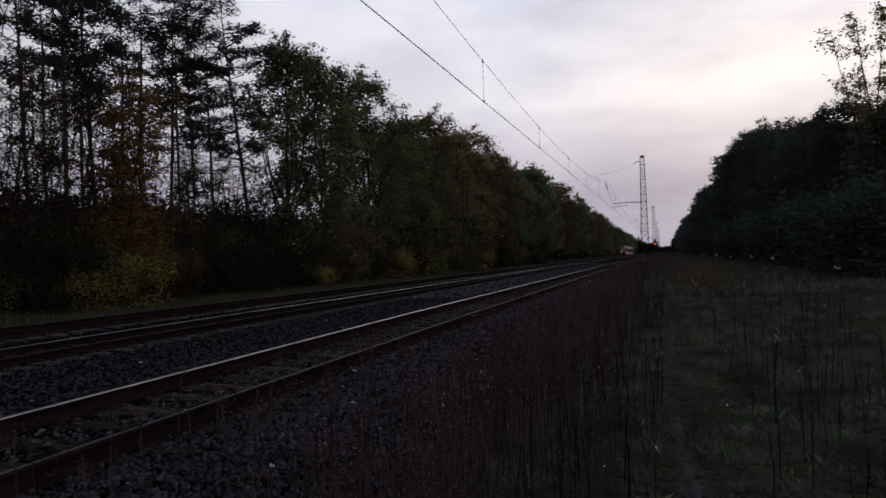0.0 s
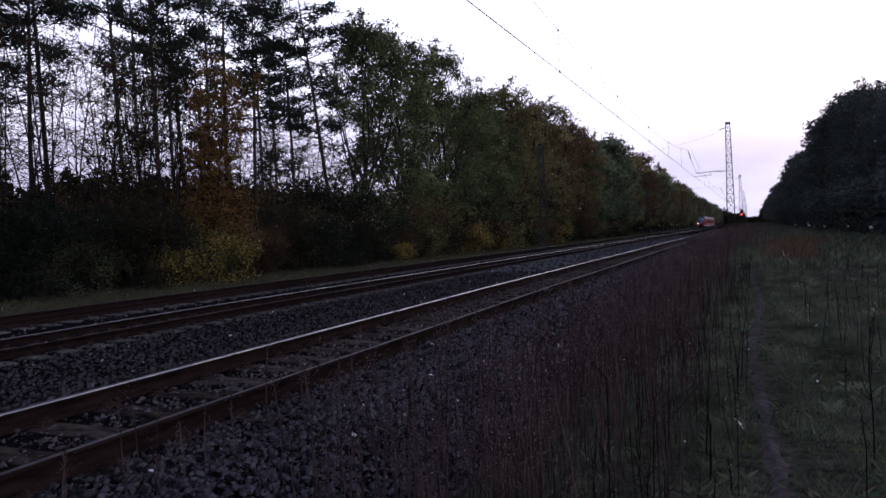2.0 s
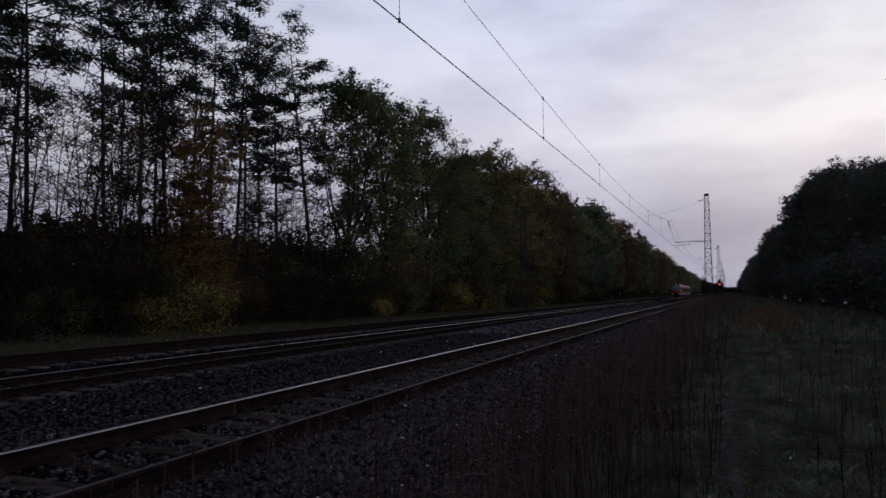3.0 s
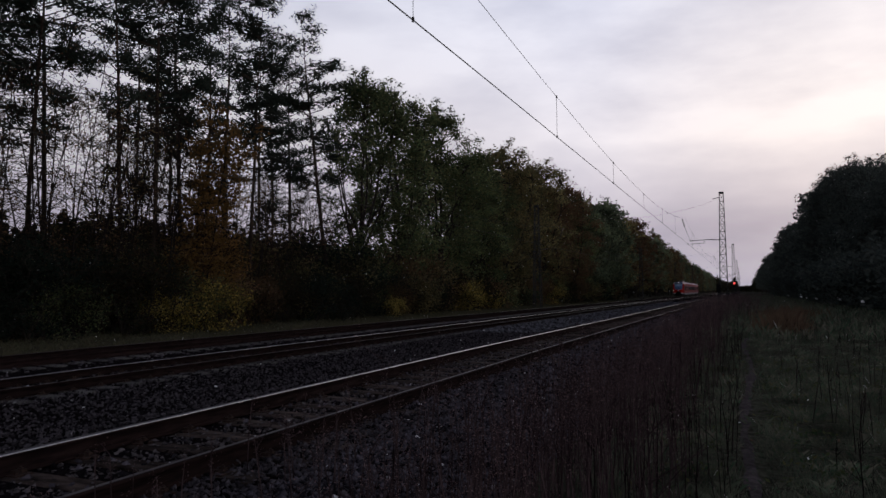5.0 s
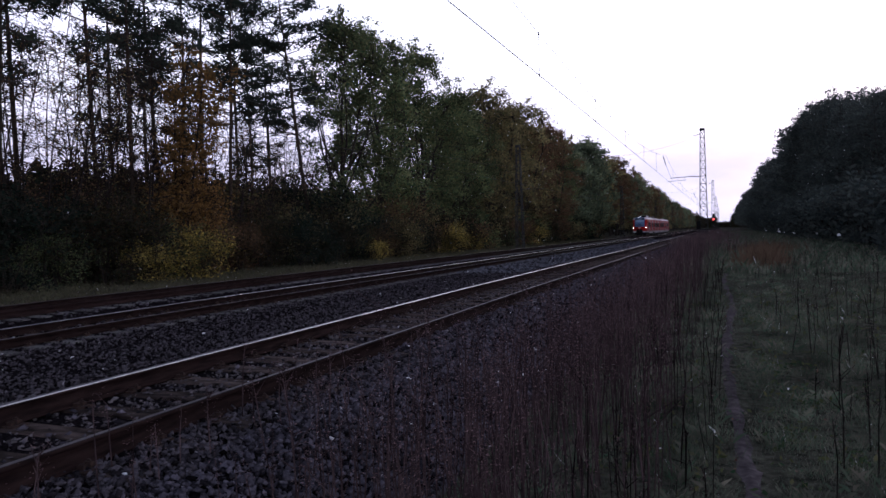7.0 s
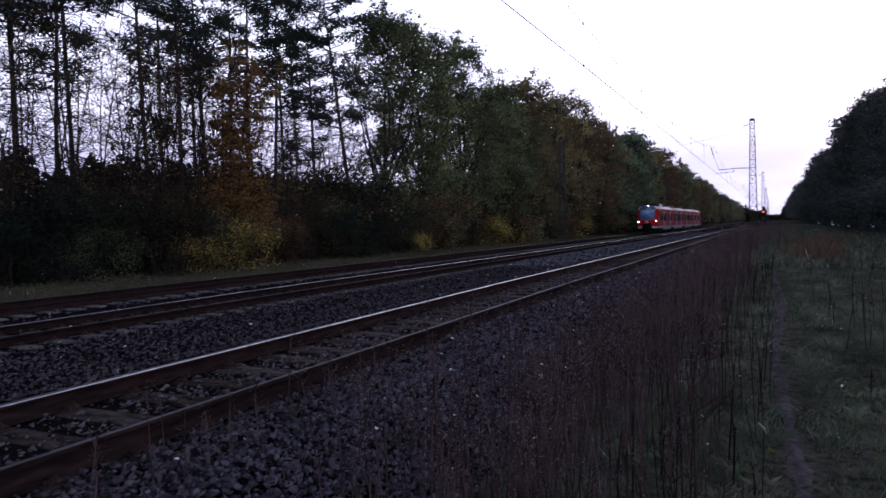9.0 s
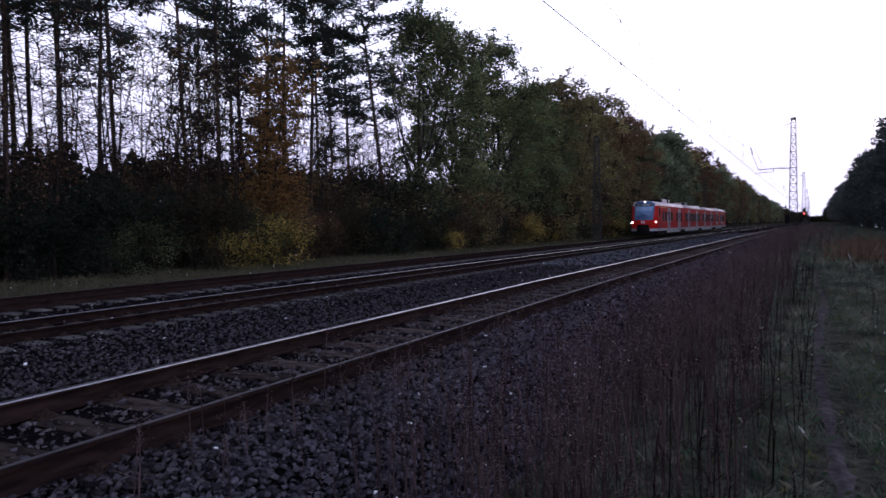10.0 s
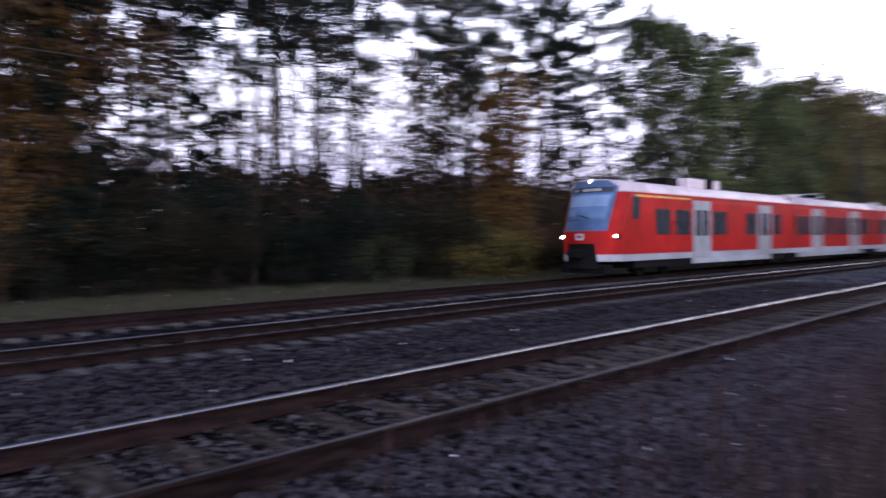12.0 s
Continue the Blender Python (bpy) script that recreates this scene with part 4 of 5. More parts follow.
def far_wood():
    """Distant woods that close the view behind the rows and at the end of the line."""
    rng = np.random.default_rng(5)

    def belt(n, x0, x1, y0, y1, h, wave=0.35, size=0.9):
        X, Y = rng.uniform(x0, x1, n), rng.uniform(y0, y1, n)
        top = h * (0.86 + 0.10 * np.sin(Y * wave + X * 0.7) + 0.08 * np.sin(Y * wave * 2.7 + X * 1.9))
        P = np.stack([X, Y, ground_z(X, Y) + rng.uniform(size=n) ** 0.75 * top], 1)
        return leaf_quads(rng, P, size, 0.7)

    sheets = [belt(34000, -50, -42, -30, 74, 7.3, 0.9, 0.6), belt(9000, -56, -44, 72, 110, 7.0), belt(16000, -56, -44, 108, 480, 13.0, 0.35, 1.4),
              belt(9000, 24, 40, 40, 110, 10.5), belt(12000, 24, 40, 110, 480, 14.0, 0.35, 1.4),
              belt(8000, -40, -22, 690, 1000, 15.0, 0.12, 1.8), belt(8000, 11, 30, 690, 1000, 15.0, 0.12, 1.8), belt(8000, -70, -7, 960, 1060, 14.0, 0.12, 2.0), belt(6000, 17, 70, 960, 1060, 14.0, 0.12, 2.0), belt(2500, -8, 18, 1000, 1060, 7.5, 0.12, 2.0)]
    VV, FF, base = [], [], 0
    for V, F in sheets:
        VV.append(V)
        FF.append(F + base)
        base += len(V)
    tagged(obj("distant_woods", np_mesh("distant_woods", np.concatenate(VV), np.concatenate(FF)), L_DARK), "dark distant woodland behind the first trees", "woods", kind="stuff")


far_wood()


# ---------------------------------------------------------------- grass and dry weeds
def blades(name, rng, X, Y, h, w, material, label, bend=0.35, fine=False):
    n = len(X)
    Z = ground_z(X, Y) - 0.02
    P = np.stack([X, Y, Z], 1)
    a = rng.uniform(0, 6.28, n)
    side = np.stack([np.cos(a), np.sin(a), np.zeros(n)], 1) * (w * rng.uniform(0.6, 1.3, n))[:, None]
    tuft = np.array([noise.noise(Vector((float(x) * 2.2, float(y) * 2.2, 7.0))) for x, y in zip(X, Y)])
    hh = h * rng.uniform(0.45, 1.3, n) * np.clip(1 + 1.1 * tuft, 0.35, 1.7)
    lean = np.clip(rng.normal(0, bend, (n, 2)), -0.8, 0.8)
    tip = np.stack([lean[:, 0] * hh, lean[:, 1] * hh, hh], 1)
    if fine:
        V = np.stack([P - side, P + side, P + tip], 1)
    else:
        V = np.stack([P - side, P + side, P + tip * 0.55 + side * 0.7 + (0, 0, 0.02), P + tip], 1)
        V[:, 3] += tip * np.array([0.25, 0.25, 0])
    k = V.shape[1]
    ob = obj(name, np_mesh(name, V.reshape(-1, 3), np.arange(k * n).reshape(n, k)), material)
    tagged(ob, label, "grass", kind="stuff")


def weeds(name, rng, X, Y, H, label, head=0.012, stem=None):
    """Dry stalks with side twigs and fuzzy seed heads."""
    segs, plume = [], []
    Z = ground_z(X, Y) - 0.02
    for x, y, z, h in zip(X, Y, Z, H):
        p = np.array([x, y, z])
        d = np.array([rng.normal(0, 0.07), rng.normal(0, 0.07), 1.0])
        m = p + d * h * 0.6
        t = m + (d + rng.normal(scale=0.07, size=3)) * h * 0.4
        r = 0.0048 * rng.uniform(0.7, 1.4)
        segs += [(p, m, r, r * 0.8), (m, t, r * 0.8, r * 0.4)]
        for _ in range(rng.integers(2, 7)):
            f = rng.uniform(0.45, 1.0)
            b = p + (t - p) * f
            e = b + np.array([rng.normal(0, 0.07), rng.normal(0, 0.07), rng.uniform(0.04, 0.16)]) * h
            segs.append((b, e, r * 0.5, r * 0.3))
            plume.append(e)
        plume += [t, t - d * h * 0.06]
    V, F = tubes(segs, 3)
    tagged(obj(name, np_mesh(name, V, F), stem or M_STEM), label, "dry weeds", kind="stuff")
    C = np.array(plume)
    P = np.repeat(C, 8, 0) + rng.normal(scale=(0.018, 0.018, 0.055), size=(len(C) * 8, 3))
    V, F = leaf_quads(rng, P, head, 0.3, 0.2)
    tagged(obj("seed_heads", np_mesh("seed_heads", V, F), L_PLUME), "fuzzy brown seed heads on dry weed stalks", "dry weeds", kind="stuff")


def build_meadow():
    rng = np.random.default_rng(3)

    def path_gap(X, Y):
        return np.abs(X - 0.07 - 0.07 * np.sin(Y * 0.5)) > rng.uniform(0.0, 0.26, len(X))

    n = 380000
    Y = 2.2 + 34 * rng.uniform(size=n) ** 2.0
    X = -1.75 + rng.uniform(size=n) * (4.0 + Y * 0.35)
    k = path_gap(X, Y) & (rng.uniform(size=n) < 0.25 + 0.75 * np.clip((X + 1.9) / 1.0, 0, 1))
    blades("meadow_grass", rng, X[k], Y[k], 0.10, 0.0023, L_GRASS, "short green autumn meadow grass beside a worn path", 0.6, True)
    # broader tufts and rosettes standing out of the sward
    m = 900
    cy = np.repeat(2.4 + 22 * rng.uniform(size=m) ** 1.6, 16)
    cx = np.repeat(-1.2 + rng.uniform(size=m) * 6.5, 16)
    X, Y = cx + rng.normal(0, 0.05, 16 * m), cy + rng.normal(0, 0.05, 16 * m)
    k = path_gap(X, Y)
    blades("meadow_grass", rng, X[k], Y[k], 0.085, 0.0026, L_GRASS, "taller green grass tufts in the short meadow", 0.55)
    n = 50000
    Y = 25 + 170 * rng.uniform(size=n) ** 1.5
    X = -1.8 + rng.uniform(size=n) * 13
    blades("meadow_grass", rng, X, Y, 0.26, 0.014, L_GRASS, "rough green meadow grass in the clearing")
    n = 80000
    Y = -3 + 130 * rng.uniform(size=n) ** 1.4
    X = rng.uniform(-25.5, -18.5, n)
    blades("verge_grass", rng, X, Y, 0.13, 0.008, L_DRY, "pale dry grass verge between track and wood")
    # belt of dry stalks between path and ballast
    for n, y0, y1, head in ((480, 2.4, 9.0, 0.011), (1250, 8.5, 48.0, 0.018)):
        Y = y0 + (y1 - y0) * rng.uniform(size=n) ** 1.15
        X = np.clip(rng.normal(-1.2, 0.42, n), -2.05, -0.3) - 0.008 * Y
        weeds("dry_weeds", rng, X, Y, np.clip(rng.normal(0.86, 0.2, n), 0.3, 1.3), "tall brown dry weed stalks along the ballast", head)
    n = 150
    Y = 2.6 + 22 * rng.uniform(size=n) ** 1.3
    X = rng.uniform(-0.75, -0.05, n)
    weeds("dry_weeds", rng, X, Y, np.clip(rng.normal(0.6, 0.16, n), 0.25, 1.0), "thin dark dry weed stalks beside the worn path", 0.008, M_DARKSTEM)
    n = 290
    Y = 3.0 + 30 * rng.uniform(size=n) ** 1.2
    X = rng.uniform(0.35, 1.5, n) + 0.16 * Y * rng.uniform(size=n)
    weeds("dry_weeds", rng, X, Y, np.clip(rng.normal(0.5, 0.15, n), 0.2, 0.9), "scattered dark dry weed stalks in the meadow", 0.008, M_DARKSTEM)
    n = 900
    Y = 34 + 80 * rng.uniform(size=n) ** 1.2
    X = rng.normal(-0.9, 1.2, n)
    weeds("dry_weeds", rng, X, Y, np.clip(rng.normal(0.95, 0.2, n), 0.4, 1.5), "distant belt of tall brown dry weeds by the line", 0.035)
    n = 46
    weeds("dry_weeds", rng, rng.uniform(-3.75, -2.4, n), 2.3 + 7 * rng.uniform(size=n) ** 1.4, np.clip(rng.normal(0.46, 0.12, n), 0.25, 0.75), "single dry weed stalks standing in the ballast")
    # low broad-leaved herbs in the sward, and fallen leaves
    m = 420
    cy, cx = 2.5 + 16 * rng.uniform(size=m) ** 1.5, -0.9 + rng.uniform(size=m) * 5.5
    P = np.repeat(np.stack([cx, cy, ground_z(cx, cy) + 0.035], 1), 14, 0) + rng.normal(scale=(0.07, 0.07, 0.02), size=(14 * m, 3))
    P = P[path_gap(P[:, 0], P[:, 1])]
    V, F = leaf_quads(rng, P, 0.055, 0.5, 2.5)
    tagged(obj("meadow_herbs", np_mesh("meadow_herbs", V, F), L_HERB), "low broad-leaved green herbs among the grass", "herbs", kind="stuff")
    m = 340
    X, Y = -2.6 + rng.uniform(size=m) * 5.5, 2.4 + 14 * rng.uniform(size=m) ** 1.5
    V, F = leaf_quads(rng, np.stack([X, Y, ground_z(X, Y) + 0.04], 1), 0.034, 0.6, 3.0)
    tagged(obj("fallen_leaves", np_mesh("fallen_leaves", V, F), L_FALLEN), "fallen brown and yellow leaves on grass and stones", "leaves", kind="stuff")
    # reddish tuft of tall dead grass
    n = 5200
    far = rng.uniform(size=n) < 0.35
    blades("reed_tuft", rng, np.where(far, rng.normal(2.1, 0.8, n), rng.normal(1.35, 0.38, n)), np.where(far, rng.normal(43, 1.6, n), rng.normal(29, 1.0, n)), 0.5, 0.006, L_REED, "reddish tuft of tall dead grass in the meadow", 0.16)


build_meadow()


def build_path():
    """A trodden strip of bare earth that winds through the grass."""
    rng = np.random.default_rng(8)
    V, F = [], []
    ys = np.arange(1.0, 26.0, 0.25)
    for i, y in enumerate(ys):
        c = 0.07 + 0.07 * math.sin(y * 0.5)
        w = 0.10 * (1 + 0.9 * noise.noise(Vector((0, y * 0.9, 4))))
        for k in (-1, -0.5, 0, 0.5, 1):
            x = c + k * w + rng.normal(0, 0.008)
            n = noise.noise(Vector((x * 0.35, y * 0.35, 2.0)))
            V.append((x, y, float(ground_z(x, y)) + 0.08 * n + 0.012 - 0.022 * abs(k) + rng.normal(0, 0.003)))
        if i:
            F += [(5 * i - 5 + k, 5 * i - 4 + k, 5 * i + 1 + k, 5 * i + k) for k in range(4)]
    tagged(obj("footpath", np_mesh("footpath", V, F), M_PATH), "narrow trodden earth path through the meadow grass", "path", kind="structure")


build_path()


# ---------------------------------------------------------------- overhead line
SPAN, MAST_Y = 77.5, 67.9
MASTS = [MAST_Y - SPAN, MAST_Y, MAST_Y + SPAN, MAST_Y + 2 * SPAN, MAST_Y + 3 * SPAN, MAST_Y + 4 * SPAN]


def lattice_mast(height=10.3, w0=0.72, w1=0.36, panels=15):
    m = new("lattice_mast")
    c = [(-1, -1), (1, -1), (1, 1), (-1, 1)]

    def at(k, f):
        w = (w0 + (w1 - w0) * f) / 2
        return Vector((c[k % 4][0] * w, c[k % 4][1] * w, height * f))

    for k in range(4):
        part("leg", add_rod(bmesh.new(), at(k, 0), at(k, 1), 0.048, 4, 0.036), M_MAST, m)
    for k in range(4):
        bm = bmesh.new()
        for i in range(panels):
            a, b = i / panels, (i + 1) / panels
            p, q = (k, k + 1) if i % 2 else (k + 1, k)
            add_rod(bm, at(p, a), at(q, b), 0.02, 4)
            add_rod(bm, at(k, b), at(k + 1, b), 0.016, 4)
        part("bracing", bm, M_MAST, m)
    part("cap", box(-0.21, 0.21, -0.21, 0.21, height - 0.02, height + 0.16, 0.02), M_MAST, m)
    part("footing", box(-0.55, 0.55, -0.55, 0.55, -0.9, 0.12, 0.05), M_CONC, m, "concrete footing")
    return m


def insulator_bm(a, b):
    a, b = Vector(a), Vector(b)
    bm = add_rod(bmesh.new(), a, b, 0.025, 6)
    for i in range(6):
        p = a.lerp(b, 0.18 + 0.13 * i)
        add_rod(bm, p, p + (b - a) * 0.05, 0.075, 10, 0.05)
    return bm


def cantilever(m, s, z_off, reach):
    """Arm of one mast; s: -1 reaches to -x, +1 to +x."""
    bm = bmesh.new()
    add_rod(bm, (s * 0.25, 0, 5.95 + z_off), (s * 1.25, 0, 6.0 + z_off), 0.03, 6)
    part("strut", bm, M_MAST, m)
    part("insulator", insulator_bm((s * 1.2, 0, 6.0 + z_off), (s * 0.55, 0, 5.96 + z_off)), M_INS, m, "ribbed brown insulator")
    part("arm", add_rod(bmesh.new(), (s * 1.2, 0, 6.0 + z_off), (s * (reach - 0.25), 0, 5.92 + z_off), 0.028, 6), M_MAST, m)
    part("steady_arm", add_rod(add_rod(bmesh.new(), (s * 1.55, 0, 5.95 + z_off), (s * 1.55, 0, 5.66 + z_off), 0.02, 6),
                               (s * 1.5, 0, 5.7 + z_off), (s * reach, 0, 5.62 + z_off), 0.018, 6), M_MAST, m)
    part("hanger", add_rod(bmesh.new(), (s * (reach - 0.3), 0, 5.95 + z_off), (s * (reach + 0.15), 0, 7.2 + z_off), 0.013, 5), M_WIRE, m)
    part("insulator", insulator_bm((s * (reach + 0.15), 0, 7.2 + z_off), (s * (reach + 0.35), 0, 8.0 + z_off)), M_INS, m, "ribbed brown insulator")
    part("bracket", add_rod(bmesh.new(), (s * 0.1, 0, 10.0), (s * 0.75, 0, 9.85), 0.03, 6), M_MAST, m)


def wire_curve(name, pts, r, label):
    cu = bpy.data.curves.new(name, "CURVE")
    cu.dimensions, cu.bevel_depth, cu.bevel_resolution = "3D", r, 1
    sp = cu.splines.new("POLY")
    sp.points.add(len(pts) - 1)
    for p, q in zip(sp.points, pts):
        p.co = (*q, 1)
    tmp = bpy.data.objects.new(name, cu)
    me = bpy.data.meshes.new_from_object(tmp)
    bpy.data.objects.remove(tmp)
    ob = obj(name, me, None)
    me.materials.clear()
    me.materials.append(M_WIRE)
    return tagged(ob, label, "overhead wire", "overhead line wires")


def sag(y):
    """Height of the carrying wire over the contact wire's level, span by span."""
    k = math.floor((y - MASTS[0]) / SPAN)
    y0 = y - k * SPAN
    if k <= 0:
        return 6.38 + (0.0012 if y0 < 38 else 0.0016) * (y0 - 38) ** 2
    return 6.4 + 0.00095 * (y0 - 29.1) ** 2


def build_line():
    near = lattice_mast()
    cantilever(near, -1, 0.2, 3.05)
    tagged(near, "dark steel lattice mast with a wire-carrying arm", "catenary mast", "masts of the overhead line")
    left = lattice_mast(10.2)
    cantilever(left, 1, 0.0, 2.25)
    tagged(left, "dark steel lattice mast with a wire-carrying arm", "catenary mast", "masts of the overhead line")
    for y in MASTS:
        copy_thing(near, pose(-1.55, y, -0.35 + float(fall(y))))
        copy_thing(left, pose(-18.7, y, -0.55 + float(fall(y)), 0, 0, 0))
    for p in (near, left):
        for o in (*p.children_recursive, p):
            bpy.data.objects.remove(o)
    ys = [MASTS[0] + i * SPAN / 14 for i in range(14 * 5 + 1)]
    for x, dz, tag in ((NEAR, 0.0, "near track"), (FAR, -0.3, "far track")):
        f = [float(fall(y)) * 0.6 for y in ys]
        wire_curve("contact_wire", [(x, y, 5.62 + dz + q) for y, q in zip(ys, f)], 0.011, "grey copper contact wire over the " + tag)
        wire_curve("carrying_wire", [(x, y, sag(y) + dz + q) for y, q in zip(ys, f)], 0.007, "thin carrying wire over the " + tag)
    dm = None
    for k in range(5):
        for i in range(7):
            y = MASTS[k] + 10.1 + 10.6 * i * 0.9
            q = float(fall(y)) * 0.6
            h = sag(y) - 5.62
            bm = add_rod(bmesh.new(), (0, 0, 0), (0, 0, h), 0.006, 4)
            add_rod(bm, (0, 0, -0.03), (0, 0, 0.05), 0.022, 6)
            add_rod(bm, (0, 0, h - 0.04), (0, 0, h + 0.04), 0.022, 6)
            d = obj("dropper", mesh_of(bm, M_WIRE, "dropper"), None)
            d.location = (NEAR, y, 5.62 + q)
            tagged(d, "thin vertical dropper clamped between two wires", "dropper", "droppers of the overhead line")
    for y in MASTS[1:5]:
        q = float(fall(y))
        pts = [(-1.9 - i * 16.5 / 16, y, 9.5 + q - 2.6 * math.sin(math.pi * i / 16) ** 0.8 * 0.55) for i in range(17)]
        wire_curve("cross_span_wire", pts, 0.007, "thin cross-span wire between two masts")


build_line()


def build_signal():
    s = new("railway_signal")
    s.location = (-1.45, 140.0, -0.9)
    tagged(s, "railway signal on a thin post showing red", "signal")
    part("post", add_rod(bmesh.new(), (0, 0, -0.2), (0, 0, 4.0), 0.07, 8), M_MAST, s)
    head = part("head", box(-0.2, 0.2, -0.16, 0.1, 2.3, 3.9, 0.05), M_UNDER, s, "black signal head")
    bm = bmesh.new()
    bmesh.ops.create_uvsphere(bm, u_segments=14, v_segments=8, radius=0.13, matrix=Matrix.LocRotScale((0, -0.17, 2.95), None, (1, 0.4, 1)))
    part("lamp", bm, G_RED, head, "glowing red lens", True)
    part("hood", add_box(bmesh.new(), -0.2, 0.2, -0.42, -0.16, 3.14, 3.17), M_UNDER, head)
    c = new("equipment_cabinet")
    c.location = (-1.98, 67.2, float(ground_z(-1.98, 67.2)))
    tagged(c, "dark equipment box on a post beside the mast", "cabinet")
    part("post", add_rod(bmesh.new(), (0, 0, -0.3), (0, 0, 1.6), 0.06, 8), M_MAST, c)
    part("body", box(-0.17, 0.17, -0.15, 0.15, 1.45, 2.15, 0.03), M_UNDER, c)
    part("lid", box(-0.2, 0.2, -0.18, 0.18, 2.15, 2.2, 0.015), M_UNDER, c)


build_signal()


# ---------------------------------------------------------------- the train
def half_width(z):
    return float(np.interp(z, (0.4, 0.7, 0.95, 3.2, 3.42, 3.58, 3.72, 3.84, 3.93, 3.97), (1.33, 1.37, 1.42, 1.42, 1.40, 1.34, 1.22, 1.02, 0.68, 0.03)))


def nose(x, z):
    return -0.55 + 0.55 * (abs(x) / 1.13) ** 2.2 + 0.34 * max(0.0, z - 1.85)


def shell(zs, y_end, cab):
    loops = []
    for z in zs:
        w = half_width(z)
        if cab:
            arc = [(u * w, nose(u * w, z), z) for u in np.linspace(1, -1, 19)]
            loops.append([(w, y_end, z), (w, y_end * 0.5, z)] + arc + [(-w, y_end * 0.5, z), (-w, y_end, z)])
        else:
            loops.append([(w, y_end, z), (w, 0, z), (-w, 0, z), (-w, y_end, z)])
    bm = bmesh.new()
    rows = [[bm.verts.new(p) for p in lp] for lp in loops]
    n = len(rows[0])
    for a, b in zip(rows, rows[1:]):
        for i in range(n):
            bm.faces.new((a[i], b[i], b[(i + 1) % n], a[(i + 1) % n]))
    bm.faces.new(rows[0])
    bm.faces.new(rows[-1][::-1])
    bmesh.ops.recalc_face_normals(bm, faces=bm.faces)
    return bm


def front_patch(z0, z1, hw0, hw1, off, thick=0.02, x0=None, x1=None, nx=12, nz=5):
    """A panel that follows the curved cab front."""
    bm = bmesh.new()
    g = []
    for j in range(nz + 1):
        z = z0 + (z1 - z0) * j / nz
        hw = hw0 + (hw1 - hw0) * j / nz
        a, b = (-hw, hw) if x0 is None else (x0, x1)
        g.append([bm.verts.new((a + (b - a) * i / nx, nose(a + (b - a) * i / nx, z) - off, z)) for i in range(nx + 1)])
    for j in range(nz):
        for i in range(nx):
            bm.faces.new((g[j][i], g[j][i + 1], g[j + 1][i + 1], g[j + 1][i]))
    bmesh.ops.recalc_face_normals(bm, faces=bm.faces)
    bmesh.ops.solidify(bm, geom=list(bm.faces), thickness=thick)
    return bm


def wheelset_bogie(y):
    bm = box(-1.1, 1.1, y - 1.35, y + 1.35, 0.42, 0.66, 0.04)
    for dy in (-1.05, 1.05):
        for s in (-0.75, 0.75):
            bmesh.ops.create_cone(bm, cap_ends=True, segments=20, radius1=0.43, radius2=0.43, depth=0.13,
                                  matrix=Matrix.LocRotScale((s, y + dy, 0.44), Euler((0, radians(90), 0)), None))
            add_box(bm, s * 1.42 - 0.08, s * 1.42 + 0.08, y + dy - 0.16, y + dy + 0.16, 0.36, 0.62, 0.02)
        add_rod(bm, (-0.75, y + dy, 0.44), (0.75, y + dy, 0.44), 0.08, 8)
    return bm


def pair(fn, name, material, parent, label=""):
    for s in (1, -1):
        part(name, fn(s), material, parent, label)


def side_box(s, y0, y1, z0, z1, d0, d1, bevel=0.0):
    xs = sorted((s * (1.42 + d0), s * (1.42 + d1)))
    return box(xs[0], xs[1], y0, y1, z0, z1, bevel)


